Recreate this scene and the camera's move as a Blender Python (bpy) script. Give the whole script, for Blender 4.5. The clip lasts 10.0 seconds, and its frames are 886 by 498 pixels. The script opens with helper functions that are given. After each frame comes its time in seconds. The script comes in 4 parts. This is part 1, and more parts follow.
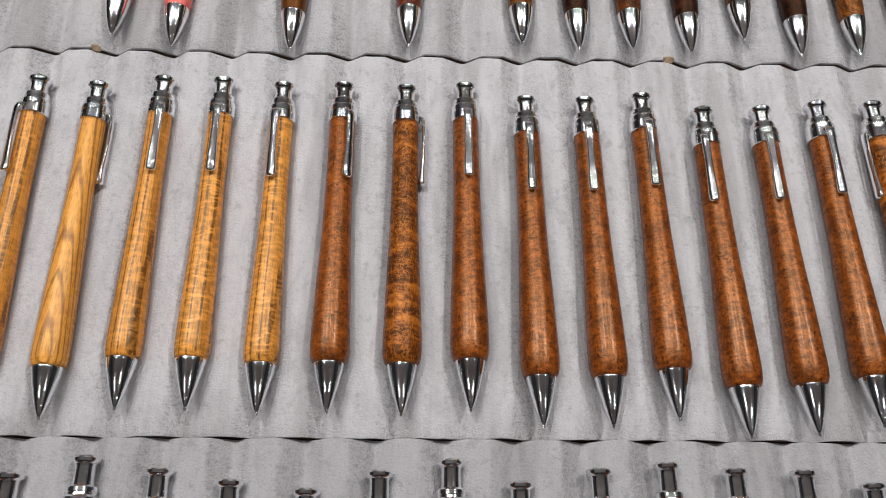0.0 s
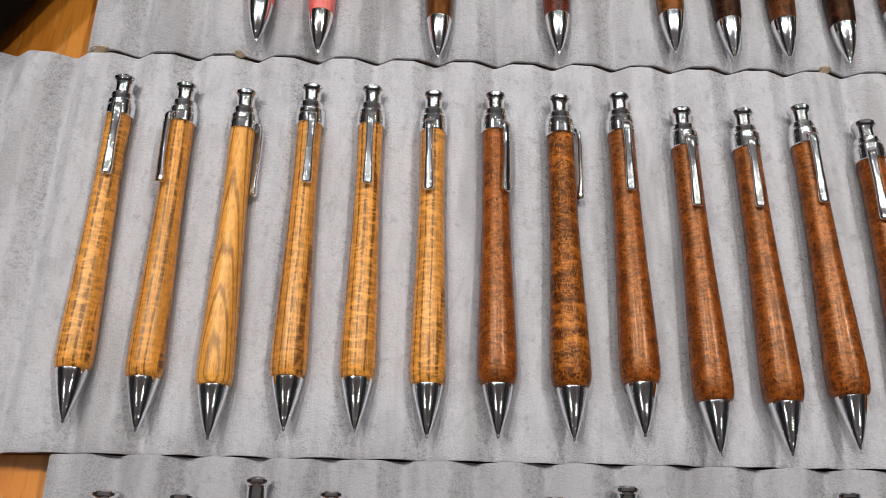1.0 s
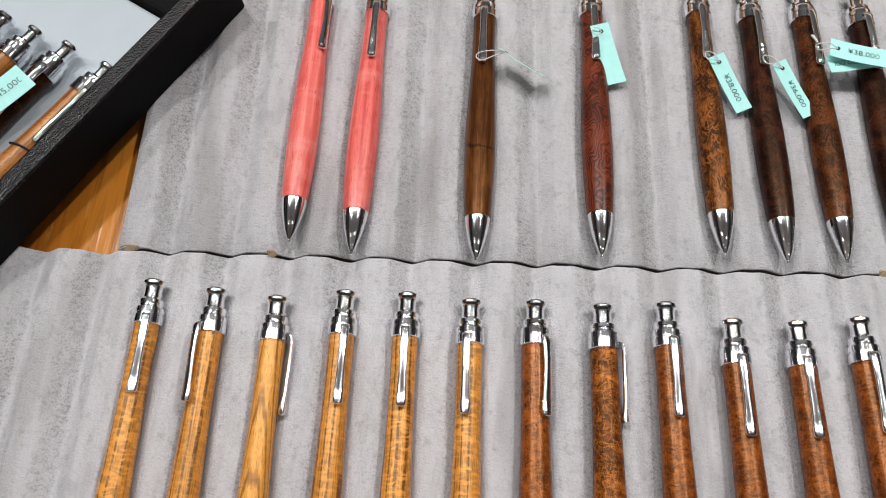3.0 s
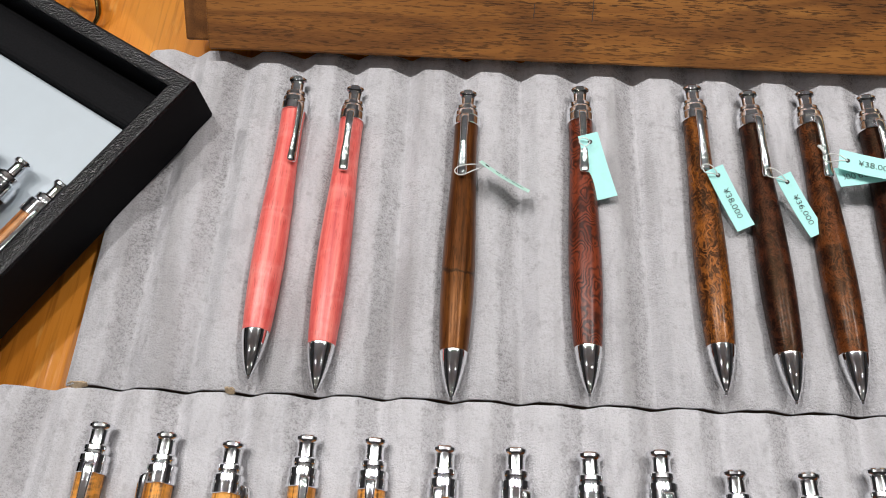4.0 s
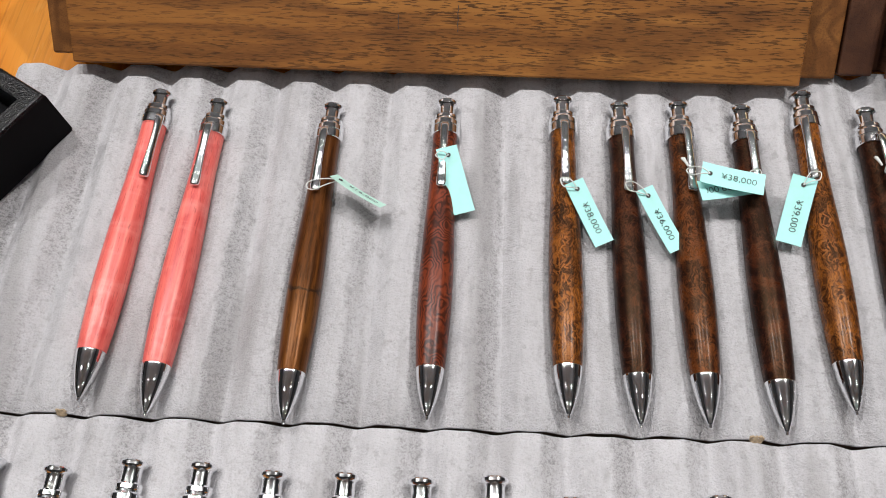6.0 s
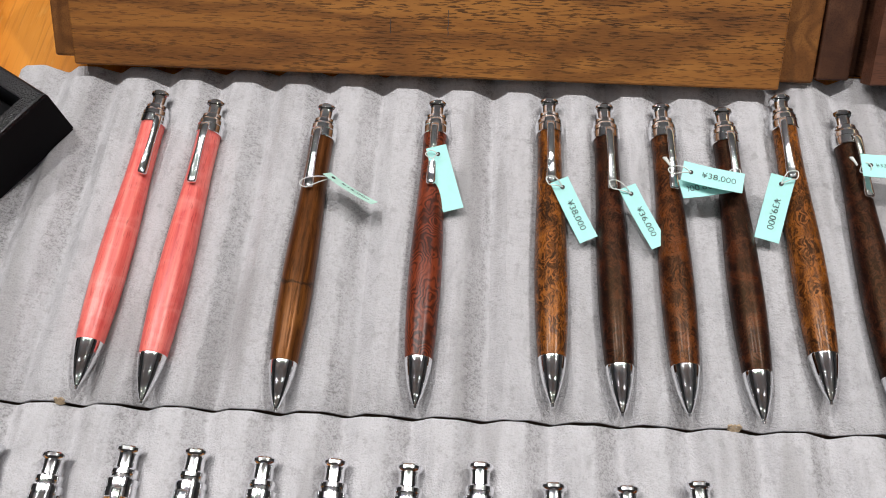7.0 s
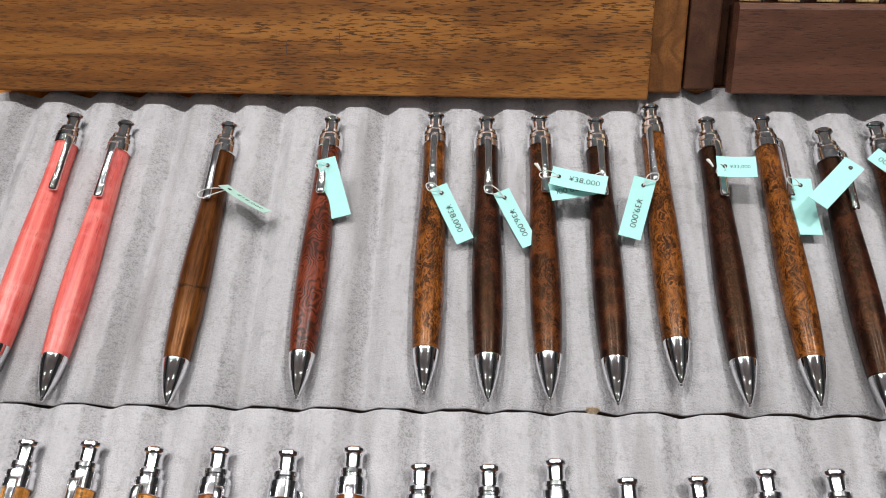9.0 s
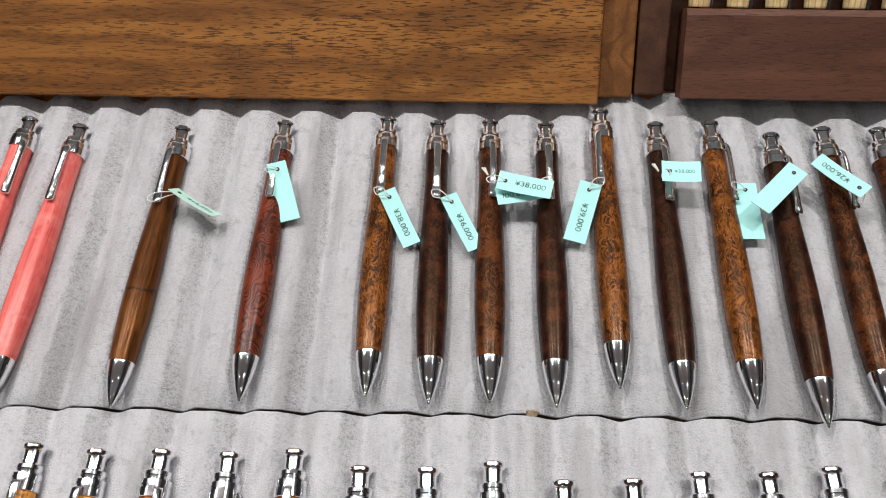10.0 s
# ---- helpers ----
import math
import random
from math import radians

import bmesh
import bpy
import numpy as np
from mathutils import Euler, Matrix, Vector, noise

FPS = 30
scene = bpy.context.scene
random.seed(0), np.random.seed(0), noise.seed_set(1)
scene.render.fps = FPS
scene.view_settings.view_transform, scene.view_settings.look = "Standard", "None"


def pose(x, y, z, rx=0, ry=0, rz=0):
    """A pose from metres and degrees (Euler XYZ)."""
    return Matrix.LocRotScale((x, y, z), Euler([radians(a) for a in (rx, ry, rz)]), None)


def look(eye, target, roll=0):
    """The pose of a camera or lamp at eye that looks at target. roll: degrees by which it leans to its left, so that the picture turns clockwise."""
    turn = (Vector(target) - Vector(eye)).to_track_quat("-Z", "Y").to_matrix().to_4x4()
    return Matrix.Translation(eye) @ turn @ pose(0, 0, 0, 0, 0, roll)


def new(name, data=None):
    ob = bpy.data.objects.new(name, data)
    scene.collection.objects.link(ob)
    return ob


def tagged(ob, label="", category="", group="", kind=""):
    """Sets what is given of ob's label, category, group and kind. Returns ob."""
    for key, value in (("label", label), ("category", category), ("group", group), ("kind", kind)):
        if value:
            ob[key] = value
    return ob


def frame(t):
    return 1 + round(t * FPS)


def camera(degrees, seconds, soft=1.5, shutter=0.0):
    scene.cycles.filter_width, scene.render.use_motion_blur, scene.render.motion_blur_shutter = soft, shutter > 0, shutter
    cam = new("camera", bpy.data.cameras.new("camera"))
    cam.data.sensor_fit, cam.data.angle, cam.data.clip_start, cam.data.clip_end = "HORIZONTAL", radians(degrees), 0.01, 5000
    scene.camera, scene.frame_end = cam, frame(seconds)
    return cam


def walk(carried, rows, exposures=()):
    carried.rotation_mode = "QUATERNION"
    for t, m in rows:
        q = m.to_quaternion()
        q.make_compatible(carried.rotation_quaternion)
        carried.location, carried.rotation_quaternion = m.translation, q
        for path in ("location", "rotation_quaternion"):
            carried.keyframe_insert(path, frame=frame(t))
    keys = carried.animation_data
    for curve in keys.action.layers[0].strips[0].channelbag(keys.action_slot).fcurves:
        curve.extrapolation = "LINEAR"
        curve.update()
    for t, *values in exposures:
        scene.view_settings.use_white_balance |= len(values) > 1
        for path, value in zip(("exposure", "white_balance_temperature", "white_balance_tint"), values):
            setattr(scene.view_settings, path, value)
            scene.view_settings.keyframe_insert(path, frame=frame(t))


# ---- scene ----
cam = camera(56.97, 10.0, soft=1.0)
PATH = [
    (0, look((0.1802, -0.2115, 0.2998), (0.1922, -0.0975, 0.0226), 7.31)),
    (0.5, look((0.1451, -0.2042, 0.2966), (0.1537, -0.0944, 0.0176), 6.08)),
    (1, look((0.1236, -0.1976, 0.2946), (0.1306, -0.0895, 0.0148), 5.80)),
    (1.5, look((0.1129, -0.2009, 0.2954), (0.1171, -0.0926, 0.0157), 4.84)),
    (2, look((0.1155, -0.1994, 0.3014), (0.1171, -0.0875, 0.0231), 3.59)),
    (2.5, look((0.1263, -0.1879, 0.3042), (0.1246, -0.0701, 0.0283), 2.12)),
    (3, look((0.1182, -0.1298, 0.3072), (0.1133, -0.0086, 0.0328), 0.96)),
    (3.2, look((0.1154, -0.1051, 0.3043), (0.1093, 0.0122, 0.0283), 0.49)),
    (4.3, look((0.1372, -0.0788, 0.2911), (0.1235, 0.0584, 0.0246), -2.30)),
    (4.5, look((0.1368, -0.0728, 0.2814), (0.1236, 0.0643, 0.0148), -2.23)),
    (5, look((0.1465, -0.0713, 0.2833), (0.1326, 0.0653, 0.0166), -2.79)),
    (5.5, look((0.1776, -0.0721, 0.2879), (0.1621, 0.0645, 0.0212), -3.36)),
    (5.7, look((0.1874, -0.0717, 0.2885), (0.1708, 0.0638, 0.0214), -3.69)),
    (6.8, look((0.2025, -0.0851, 0.2910), (0.1835, 0.0581, 0.0281), -3.79)),
    (7, look((0.2011, -0.0851, 0.2937), (0.1837, 0.0566, 0.0299), -3.29)),
    (7.5, look((0.2204, -0.0908, 0.2948), (0.2025, 0.0533, 0.0323), -3.81)),
    (8, look((0.2360, -0.0957, 0.3028), (0.2179, 0.0516, 0.0421), -4.21)),
    (8.5, look((0.2502, -0.1001, 0.3075), (0.2331, 0.0492, 0.0479), -4.02)),
    (9, look((0.2495, -0.1030, 0.3083), (0.2332, 0.0475, 0.0494), -3.87)),
    (9.5, look((0.2550, -0.1041, 0.3104), (0.2388, 0.0470, 0.0518), -3.87)),
    (10, look((0.2719, -0.1020, 0.3108), (0.2561, 0.0486, 0.0518), -3.62)),
]
walk(cam, PATH, ((0.0, -0.43), (3.0, -0.39), (4.5, -0.23), (7.0, -0.24), (10.0, -0.27)))

# ---- world and lamps ----
world = bpy.data.worlds.new("room_dark")
scene.world = world
world.use_nodes = True
world.node_tree.nodes["Background"].inputs[0].default_value = (0.9, 0.95, 1.0, 1)
world.node_tree.nodes["Background"].inputs[1].default_value = 0.02

TABLE_Z = -0.0105
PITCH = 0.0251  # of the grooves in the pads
FLOOR_Z = -0.7605
CEIL_Z = 1.95
# ceiling spots, the last three added as fill: place, watts, aim
SPOTS = [
    ((-1.25, 0.62, 1.86), 4.60, (0.18, 0.14, 0)),
    ((-0.45, 0.62, 1.86), 4.90, (0.18, 0.14, 0)),
    ((0.25, 0.62, 1.86), 2.90, (0.2, 0.14, 0)),
    ((1.15, 0.62, 1.86), 5.90, (0.25, 0.14, 0)),
    ((-0.80, 1.25, 1.86), 0.32, (0.1, 0.0, 0)),
    ((-0.05, 1.25, 1.86), 0.32, (0.2, 0.0, 0)),
    ((0.50, 1.25, 1.86), 0.32, (0.2, 0.0, 0)),
    ((1.30, 1.25, 1.86), 0.32, (0.3, 0.0, 0)),
    ((-0.70, -0.75, 1.86), 0.30, (0.1, 0.0, 0)),
    ((1.15, -0.75, 1.86), 0.30, (0.3, 0.0, 0)),
    # out-of-view pair added to lift the front faces and dot the chrome
    ((-0.55, -2.10, 1.86), 0.6, (0.15, 0.10, 0)),
    ((0.90, -2.10, 1.86), 0.6, (0.25, 0.10, 0)),
    # added wall-washer out of view: brightens the north wall mirrored in the chrome
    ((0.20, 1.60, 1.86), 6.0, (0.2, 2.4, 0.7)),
]


# ---- materials ----
class Nodes:
    """A small builder for node materials in object space (metres)."""

    def __init__(self, name):
        self.mat = bpy.data.materials.new(name)
        self.mat.use_nodes = True
        self.nt = self.mat.node_tree
        self.bsdf = self.nt.nodes["Principled BSDF"]
        self.co = None

    def add(self, kind):
        return self.nt.nodes.new(kind)

    def link(self, a, b):
        self.nt.links.new(a, b)

    def put(self, socket, value):
        if hasattr(value, "is_output"):
            self.link(value, socket)
        else:
            socket.default_value = value

    def coords(self, scale=(1, 1, 1), seeded=True, turn=(0, 0, 0)):
        tc = self.add("ShaderNodeTexCoord")
        out = tc.outputs["Object"]
        if seeded:
            info = self.add("ShaderNodeObjectInfo")
            mul = self.add("ShaderNodeVectorMath")
            mul.operation = "SCALE"
            mul.inputs[0].default_value = (0.37, 1.9, 0.61)
            self.link(info.outputs["Random"], mul.inputs["Scale"])
            ad = self.add("ShaderNodeVectorMath")
            self.link(out, ad.inputs[0])
            self.link(mul.outputs[0], ad.inputs[1])
            out = ad.outputs[0]
        mp = self.add("ShaderNodeMapping")
        mp.inputs["Scale"].default_value = scale
        mp.inputs["Rotation"].default_value = [radians(a) for a in turn]
        self.link(out, mp.inputs["Vector"])
        return mp.outputs[0]

    def noise(self, co, scale=1.0, detail=4.0, rough=0.55, distort=0.0):
        n = self.add("ShaderNodeTexNoise")
        n.inputs["Scale"].default_value = scale
        n.inputs["Detail"].default_value = detail
        n.inputs["Roughness"].default_value = rough
        n.inputs["Distortion"].default_value = distort
        self.link(co, n.inputs["Vector"])
        return n.outputs[0]

    def warp(self, co, scale, amount):
        """Bends coordinates by a smooth vector noise; amount in metres."""
        n = self.add("ShaderNodeTexNoise")
        n.inputs["Scale"].default_value = scale
        n.inputs["Detail"].default_value = 1.5
        self.link(co, n.inputs["Vector"])
        off = self.add("ShaderNodeVectorMath")
        off.operation = "SUBTRACT"
        self.link(n.outputs["Color"], off.inputs[0])
        off.inputs[1].default_value = (0.5, 0.5, 0.5)
        k = self.add("ShaderNodeVectorMath")
        k.operation = "SCALE"
        self.link(off.outputs[0], k.inputs[0])
        k.inputs["Scale"].default_value = amount
        out = self.add("ShaderNodeVectorMath")
        self.link(co, out.inputs[0])
        self.link(k.outputs[0], out.inputs[1])
        return out.outputs[0]

    def stretch(self, co, scale):
        m = self.add("ShaderNodeVectorMath")
        m.operation = "MULTIPLY"
        self.link(co, m.inputs[0])
        m.inputs[1].default_value = scale
        return m.outputs[0]

    def spots(self, co, scale):
        n = self.add("ShaderNodeTexVoronoi")
        n.inputs["Scale"].default_value = scale
        self.link(co, n.inputs["Vector"])
        return n.outputs["Distance"]

    def ramp(self, fac, *stops):
        r = self.add("ShaderNodeValToRGB")
        el = r.color_ramp.elements
        while len(el) < len(stops):
            el.new(0.5)
        for e, (p, c) in zip(el, stops):
            e.position = p
            e.color = (*c, 1) if len(c) == 3 else c
        self.link(fac, r.inputs[0])
        return r.outputs[0]

    def grey(self, fac, a, b, lo=0.0, hi=1.0):
        m = self.add("ShaderNodeMapRange")
        for k, v in zip(("From Min", "From Max", "To Min", "To Max"), (a, b, lo, hi)):
            m.inputs[k].default_value = v
        self.link(fac, m.inputs[0])
        return m.outputs[0]

    def mix(self, fac, a, b, how="MIX"):
        m = self.add("ShaderNodeMix")
        m.data_type = "RGBA"
        m.blend_type = how
        self.put(m.inputs[0], fac)
        self.put(m.inputs[6], a if hasattr(a, "is_output") else (*a, 1))
        self.put(m.inputs[7], b if hasattr(b, "is_output") else (*b, 1))
        return m.outputs[2]

    def math(self, how, a, b=0.0):
        m = self.add("ShaderNodeMath")
        m.operation = how
        self.put(m.inputs[0], a)
        self.put(m.inputs[1], b)
        return m.outputs[0]

    def bump(self, height, depth, strength=1.0, base=None):
        b = self.add("ShaderNodeBump")
        b.inputs["Distance"].default_value = depth
        b.inputs["Strength"].default_value = strength
        self.link(height, b.inputs["Height"])
        if base is not None:
            self.link(base, b.inputs["Normal"])
        return b.outputs[0]

    def done(self, color=None, rough=None, metal=0.0, normal=None, coat=0.0, coat_rough=0.1, spec=0.5, sheen=0.0, tint=None):
        s = self.bsdf.inputs
        if color is not None:
            self.put(s["Base Color"], color if hasattr(color, "is_output") else (*color, 1))
        if rough is not None:
            self.put(s["Roughness"], rough)
        s["Metallic"].default_value = metal
        s["Specular IOR Level"].default_value = spec
        if tint is not None:
            s["Specular Tint"].default_value = (*tint, 1)
        s["Coat Weight"].default_value = coat
        s["Coat Roughness"].default_value = coat_rough
        s["Sheen Weight"].default_value = sheen
        if normal is not None:
            self.link(normal, s["Normal"])
        return self.mat


def suede_material(name, tone, stripe, speck):
    """Pressed suede. tone: its paleness; stripe: how much shade is painted on the long flanks; speck: how coarse the
    pile looks.
    """
    n = Nodes(name)

    def shade(r, g, b):
        return (r * tone, g * tone, b * tone)

    co = n.coords((1, 1, 1), seeded=False)
    streak = n.coords((1, 0.14, 1), seeded=False)
    grain = n.noise(co, 1300, 3, 0.7)
    tuft = n.noise(n.coords((1, 1.5, 1), seeded=False), 400, 4, 0.7)
    nap = n.noise(streak, 330, 4, 0.65)
    blot = n.noise(n.coords((1, 0.55, 1), seeded=False), 85, 5, 0.68, 0.9)
    wide = n.noise(streak, 60, 3, 0.55)
    c = n.ramp(blot, (0.30, shade(0.400, 0.394, 0.412)), (0.5, shade(0.500, 0.493, 0.512)), (0.70, shade(0.535, 0.528, 0.550)))
    c = n.mix(n.grey(nap, 0.40, 0.68, 0.0, 0.5), c, shade(0.575, 0.567, 0.590))
    c = n.mix(n.grey(wide, 0.52, 0.64, 0.0, 0.3 + 0.3 * speck), c, shade(0.34, 0.330, 0.336))
    # each groove's long flank: shade of its brushed pile painted into the colour
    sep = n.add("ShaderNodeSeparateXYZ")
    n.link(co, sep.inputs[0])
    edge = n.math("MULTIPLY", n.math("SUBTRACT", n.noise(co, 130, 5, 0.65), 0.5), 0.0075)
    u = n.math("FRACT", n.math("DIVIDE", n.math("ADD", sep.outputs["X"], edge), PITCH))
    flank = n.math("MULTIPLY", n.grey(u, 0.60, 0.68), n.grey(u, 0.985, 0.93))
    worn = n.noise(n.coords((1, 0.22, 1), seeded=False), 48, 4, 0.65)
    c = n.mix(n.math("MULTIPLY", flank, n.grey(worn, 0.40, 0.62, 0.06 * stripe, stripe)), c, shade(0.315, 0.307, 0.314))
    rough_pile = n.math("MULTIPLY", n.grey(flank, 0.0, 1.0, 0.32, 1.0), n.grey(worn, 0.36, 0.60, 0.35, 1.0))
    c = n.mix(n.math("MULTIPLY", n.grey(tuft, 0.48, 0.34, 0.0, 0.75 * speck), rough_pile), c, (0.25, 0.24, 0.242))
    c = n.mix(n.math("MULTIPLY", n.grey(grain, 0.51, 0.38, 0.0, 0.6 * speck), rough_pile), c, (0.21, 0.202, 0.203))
    # small rubbed smudges
    stain = n.noise(n.coords((1, 0.8, 1), seeded=False), 190, 4, 0.65)
    c = n.mix(n.grey(stain, 0.58, 0.68, 0.0, 0.42), c, shade(0.27, 0.262, 0.27))
    h = n.bump(grain, 0.0007, 0.45 + 0.5 * speck)
    h = n.bump(tuft, 0.0006, 0.2 + 0.4 * speck, h)
    h = n.bump(blot, 0.0012, 0.35, h)
    return n.done(c, 0.95, normal=h, spec=0.05, sheen=0.1)


def chrome_material(name="polished_chrome", wavy=0.0):
    """Bright plating; wavy: how far the pressed metal is dented."""
    n = Nodes(name)
    co = n.coords()
    r = n.grey(n.noise(co, 350, 3), 0.3, 0.8, 0.06, 0.13)
    h = n.bump(n.noise(n.coords((1, 0.15, 1)), 900, 2), 0.00006, 0.2)
    if wavy:
        h = n.bump(n.noise(n.coords((1, 0.7, 1)), 190, 2), 0.0006, wavy, h)
    return n.done((0.88, 0.89, 0.91), r, metal=1.0, normal=h)


def striped_wood(name, light, dark, line, figure=0.35, arch=False, across=300.0, lines=0.85):
    """Straight-grained turned wood: a few thin dark growth lines along the barrel and a rippled cross figure."""
    n = Nodes(name)
    bent = n.warp(n.coords(), 120, 0.0012)
    body = n.noise(n.stretch(bent, (1, 0.05, 1)), 420, 4, 0.65)
    c = n.ramp(body, (0.30, dark), (0.50, light), (0.72, [min(1, v * 1.25) for v in light]))
    if arch:
        # slanting growth layers, cut by the turned surface into arches
        sep = n.add("ShaderNodeSeparateXYZ")
        n.link(n.coords(seeded=False), sep.inputs[0])
        layer = n.math("SUBTRACT", sep.outputs["Z"], n.math("MULTIPLY", sep.outputs["Y"], 0.045))
        layer = n.math("ADD", layer, n.math("MULTIPLY", n.noise(n.coords((1, 0.08, 1)), 300, 3), 0.0016))
        layer = n.math("SINE", n.math("MULTIPLY", layer, 4000.0))
        c = n.mix(n.grey(layer, 0.45, 0.95, 0.0, 0.8), c, line)
    else:
        # flat growth layers, which the turned barrel cuts into long lines
        sep = n.add("ShaderNodeSeparateXYZ")
        n.link(n.coords((1, 1, 1), turn=(0, 24, 0)), sep.inputs[0])
        drift = n.math("MULTIPLY", n.noise(n.coords((1, 0.06, 1)), 230, 2), 0.0034)
        layer = n.math("SINE", n.math("MULTIPLY", n.math("ADD", sep.outputs["X"], drift), 2300.0))
        broken = n.grey(n.noise(n.coords((1, 0.5, 1)), 520, 2), 0.36, 0.50, 0.55, 1.0)
        c = n.mix(n.math("MULTIPLY", n.grey(layer, 0.60, 0.85, 0.0, lines), broken), c, line)
        thin = n.noise(n.coords((1, 0.014, 1)), 1300, 2, 0.5)
        c = n.mix(n.grey(thin, 0.56, 0.64, 0.0, 0.35), c, line)
    pores = n.noise(n.coords((1, 0.10, 1)), 2600, 3, 0.65)
    c = n.mix(n.grey(pores, 0.54, 0.63, 0.0, 0.55), c, line)
    # ripples across the grain, uneven in width and strength
    fig = n.noise(n.stretch(n.warp(n.coords(), 260, 0.0025), (0.30, 1, 0.30)), across, 2, 0.5)
    c = n.mix(n.grey(fig, 0.48, 0.68, 0.0, figure), c, [min(1, v * 1.45) for v in light])
    c = n.mix(n.grey(fig, 0.50, 0.32, 0.0, figure * 0.7), c, [v * 0.75 for v in dark])
    h = n.bump(pores, 0.0003, 0.35)
    return n.done(c, n.grey(fig, 0.35, 0.65, 0.36, 0.27), normal=h, spec=0.6, tint=(1.0, 0.72, 0.42), coat=0.1, coat_rough=0.3)


def burl_wood(name, light, mid, dark, blotch=110.0, long=0.8, curl=900.0, flow=0.005, fine=0.55, eyes=0.7, fleck=330.0, cross=0.14, strands=0.45, gloss=0.28, polish=0.2, satin=0.5, contrast=(0.40, 0.50, 0.60), band=0.0):
    """Figured wood: clouded colour, fine feathered grain that curls along a bent flow, and small dark eyes."""
    n = Nodes(name)
    co = n.coords()
    bent = n.warp(n.warp(co, 130, flow), 420, flow * 0.28)
    big = n.noise(n.stretch(bent, (1, long, 1)), blotch, 3, 0.6)
    feather = n.noise(n.stretch(bent, (1, cross, 1) if cross < 1 else (1 / cross, 1, 1 / cross)), curl, 3, 0.6)
    mottle = n.noise(n.stretch(bent, (1, 0.7, 1)), curl * 0.42, 3, 0.6)
    f = n.math("ADD", n.math("MULTIPLY", feather, fine * 0.78), n.math("MULTIPLY", mottle, fine * 0.22))
    f = n.math("ADD", f, n.math("MULTIPLY", big, 1.0 - fine))
    if band:
        bands = n.noise(n.stretch(n.warp(co, 160, 0.004), (0.2, 1, 0.2)), band, 4, 0.62)
        f = n.math("ADD", n.math("MULTIPLY", f, 0.2), n.math("MULTIPLY", bands, 0.8))
    a, b, d = contrast
    c = n.ramp(f, (a, dark), (b, mid), (d, light))
    # crisp dark and pale strands that follow the flow
    along = (1, 0.2, 1) if cross < 1 else (0.45, 1, 0.45)
    where = n.grey(n.noise(co, 130, 2), 0.40, 0.58, 0.25, 1.0)
    for scale, tone, much in ((640, [0.6 * u + 0.4 * v for u, v in zip(dark, mid)], 0.55 if cross < 1 else 0.2), (560, [min(1, v * 1.5) for v in light], strands)):
        off = n.math("ABSOLUTE", n.math("SUBTRACT", n.noise(n.stretch(bent, along), scale, 2, 0.5), 0.5))
        c = n.mix(n.math("MULTIPLY", n.grey(off, 0.022, 0.070, much, 0.0), where), c, tone)
    hair = n.noise(n.stretch(bent, (1, 0.12, 1)), curl * 2.2, 3, 0.6)
    c = n.mix(n.grey(hair, 0.48, 0.36, 0.0, 0.5), c, dark)
    c = n.mix(n.grey(hair, 0.54, 0.68, 0.0, 0.4), c, [min(1, v * 1.5) for v in light])
    eye = n.spots(n.stretch(bent, (1, 0.6, 1)), fleck)
    keep = n.noise(co, 190, 2)
    c = n.mix(n.math("MULTIPLY", n.grey(eye, 0.26, 0.12, 0.0, eyes), n.grey(keep, 0.46, 0.52)), c, [v * 0.3 for v in dark])
    h = n.bump(hair, 0.0002, 0.35)
    return n.done(c, n.grey(f, 0.35, 0.65, gloss + 0.10, gloss - 0.06), normal=h, spec=satin, coat=polish, coat_rough=0.16, tint=(1.0, 0.55, 0.28))


def ring_wood(name, light, dark):
    """Red wood whose fine growth rings close into long eyes."""
    n = Nodes(name)
    bent = n.warp(n.coords(), 240, 0.0022)
    field = n.noise(n.stretch(bent, (1, 0.6, 1)), 92, 2, 0.4)
    wander = n.noise(n.stretch(bent, (1, 0.5, 1)), 900, 3, 0.6)
    rings = n.math("SINE", n.math("ADD", n.math("MULTIPLY", field, 130.0), n.math("MULTIPLY", wander, 4.0)))
    mid = [0.45 * a + 0.55 * b for a, b in zip(light, dark)]
    c = n.ramp(n.grey(rings, -1, 1), (0.10, dark), (0.40, mid), (0.80, light))
    fine = n.noise(n.stretch(bent, (1, 0.2, 1)), 1500, 3, 0.6)
    c = n.mix(n.grey(fine, 0.50, 0.66, 0.0, 0.5), c, dark)
    patch = n.noise(bent, 70, 3)
    c = n.mix(n.grey(patch, 0.50, 0.64, 0.0, 0.5), c, [v * 1.15 for v in light])
    c = n.mix(n.grey(patch, 0.48, 0.36, 0.0, 0.6), c, dark)
    return n.done(c, 0.32, spec=0.25)


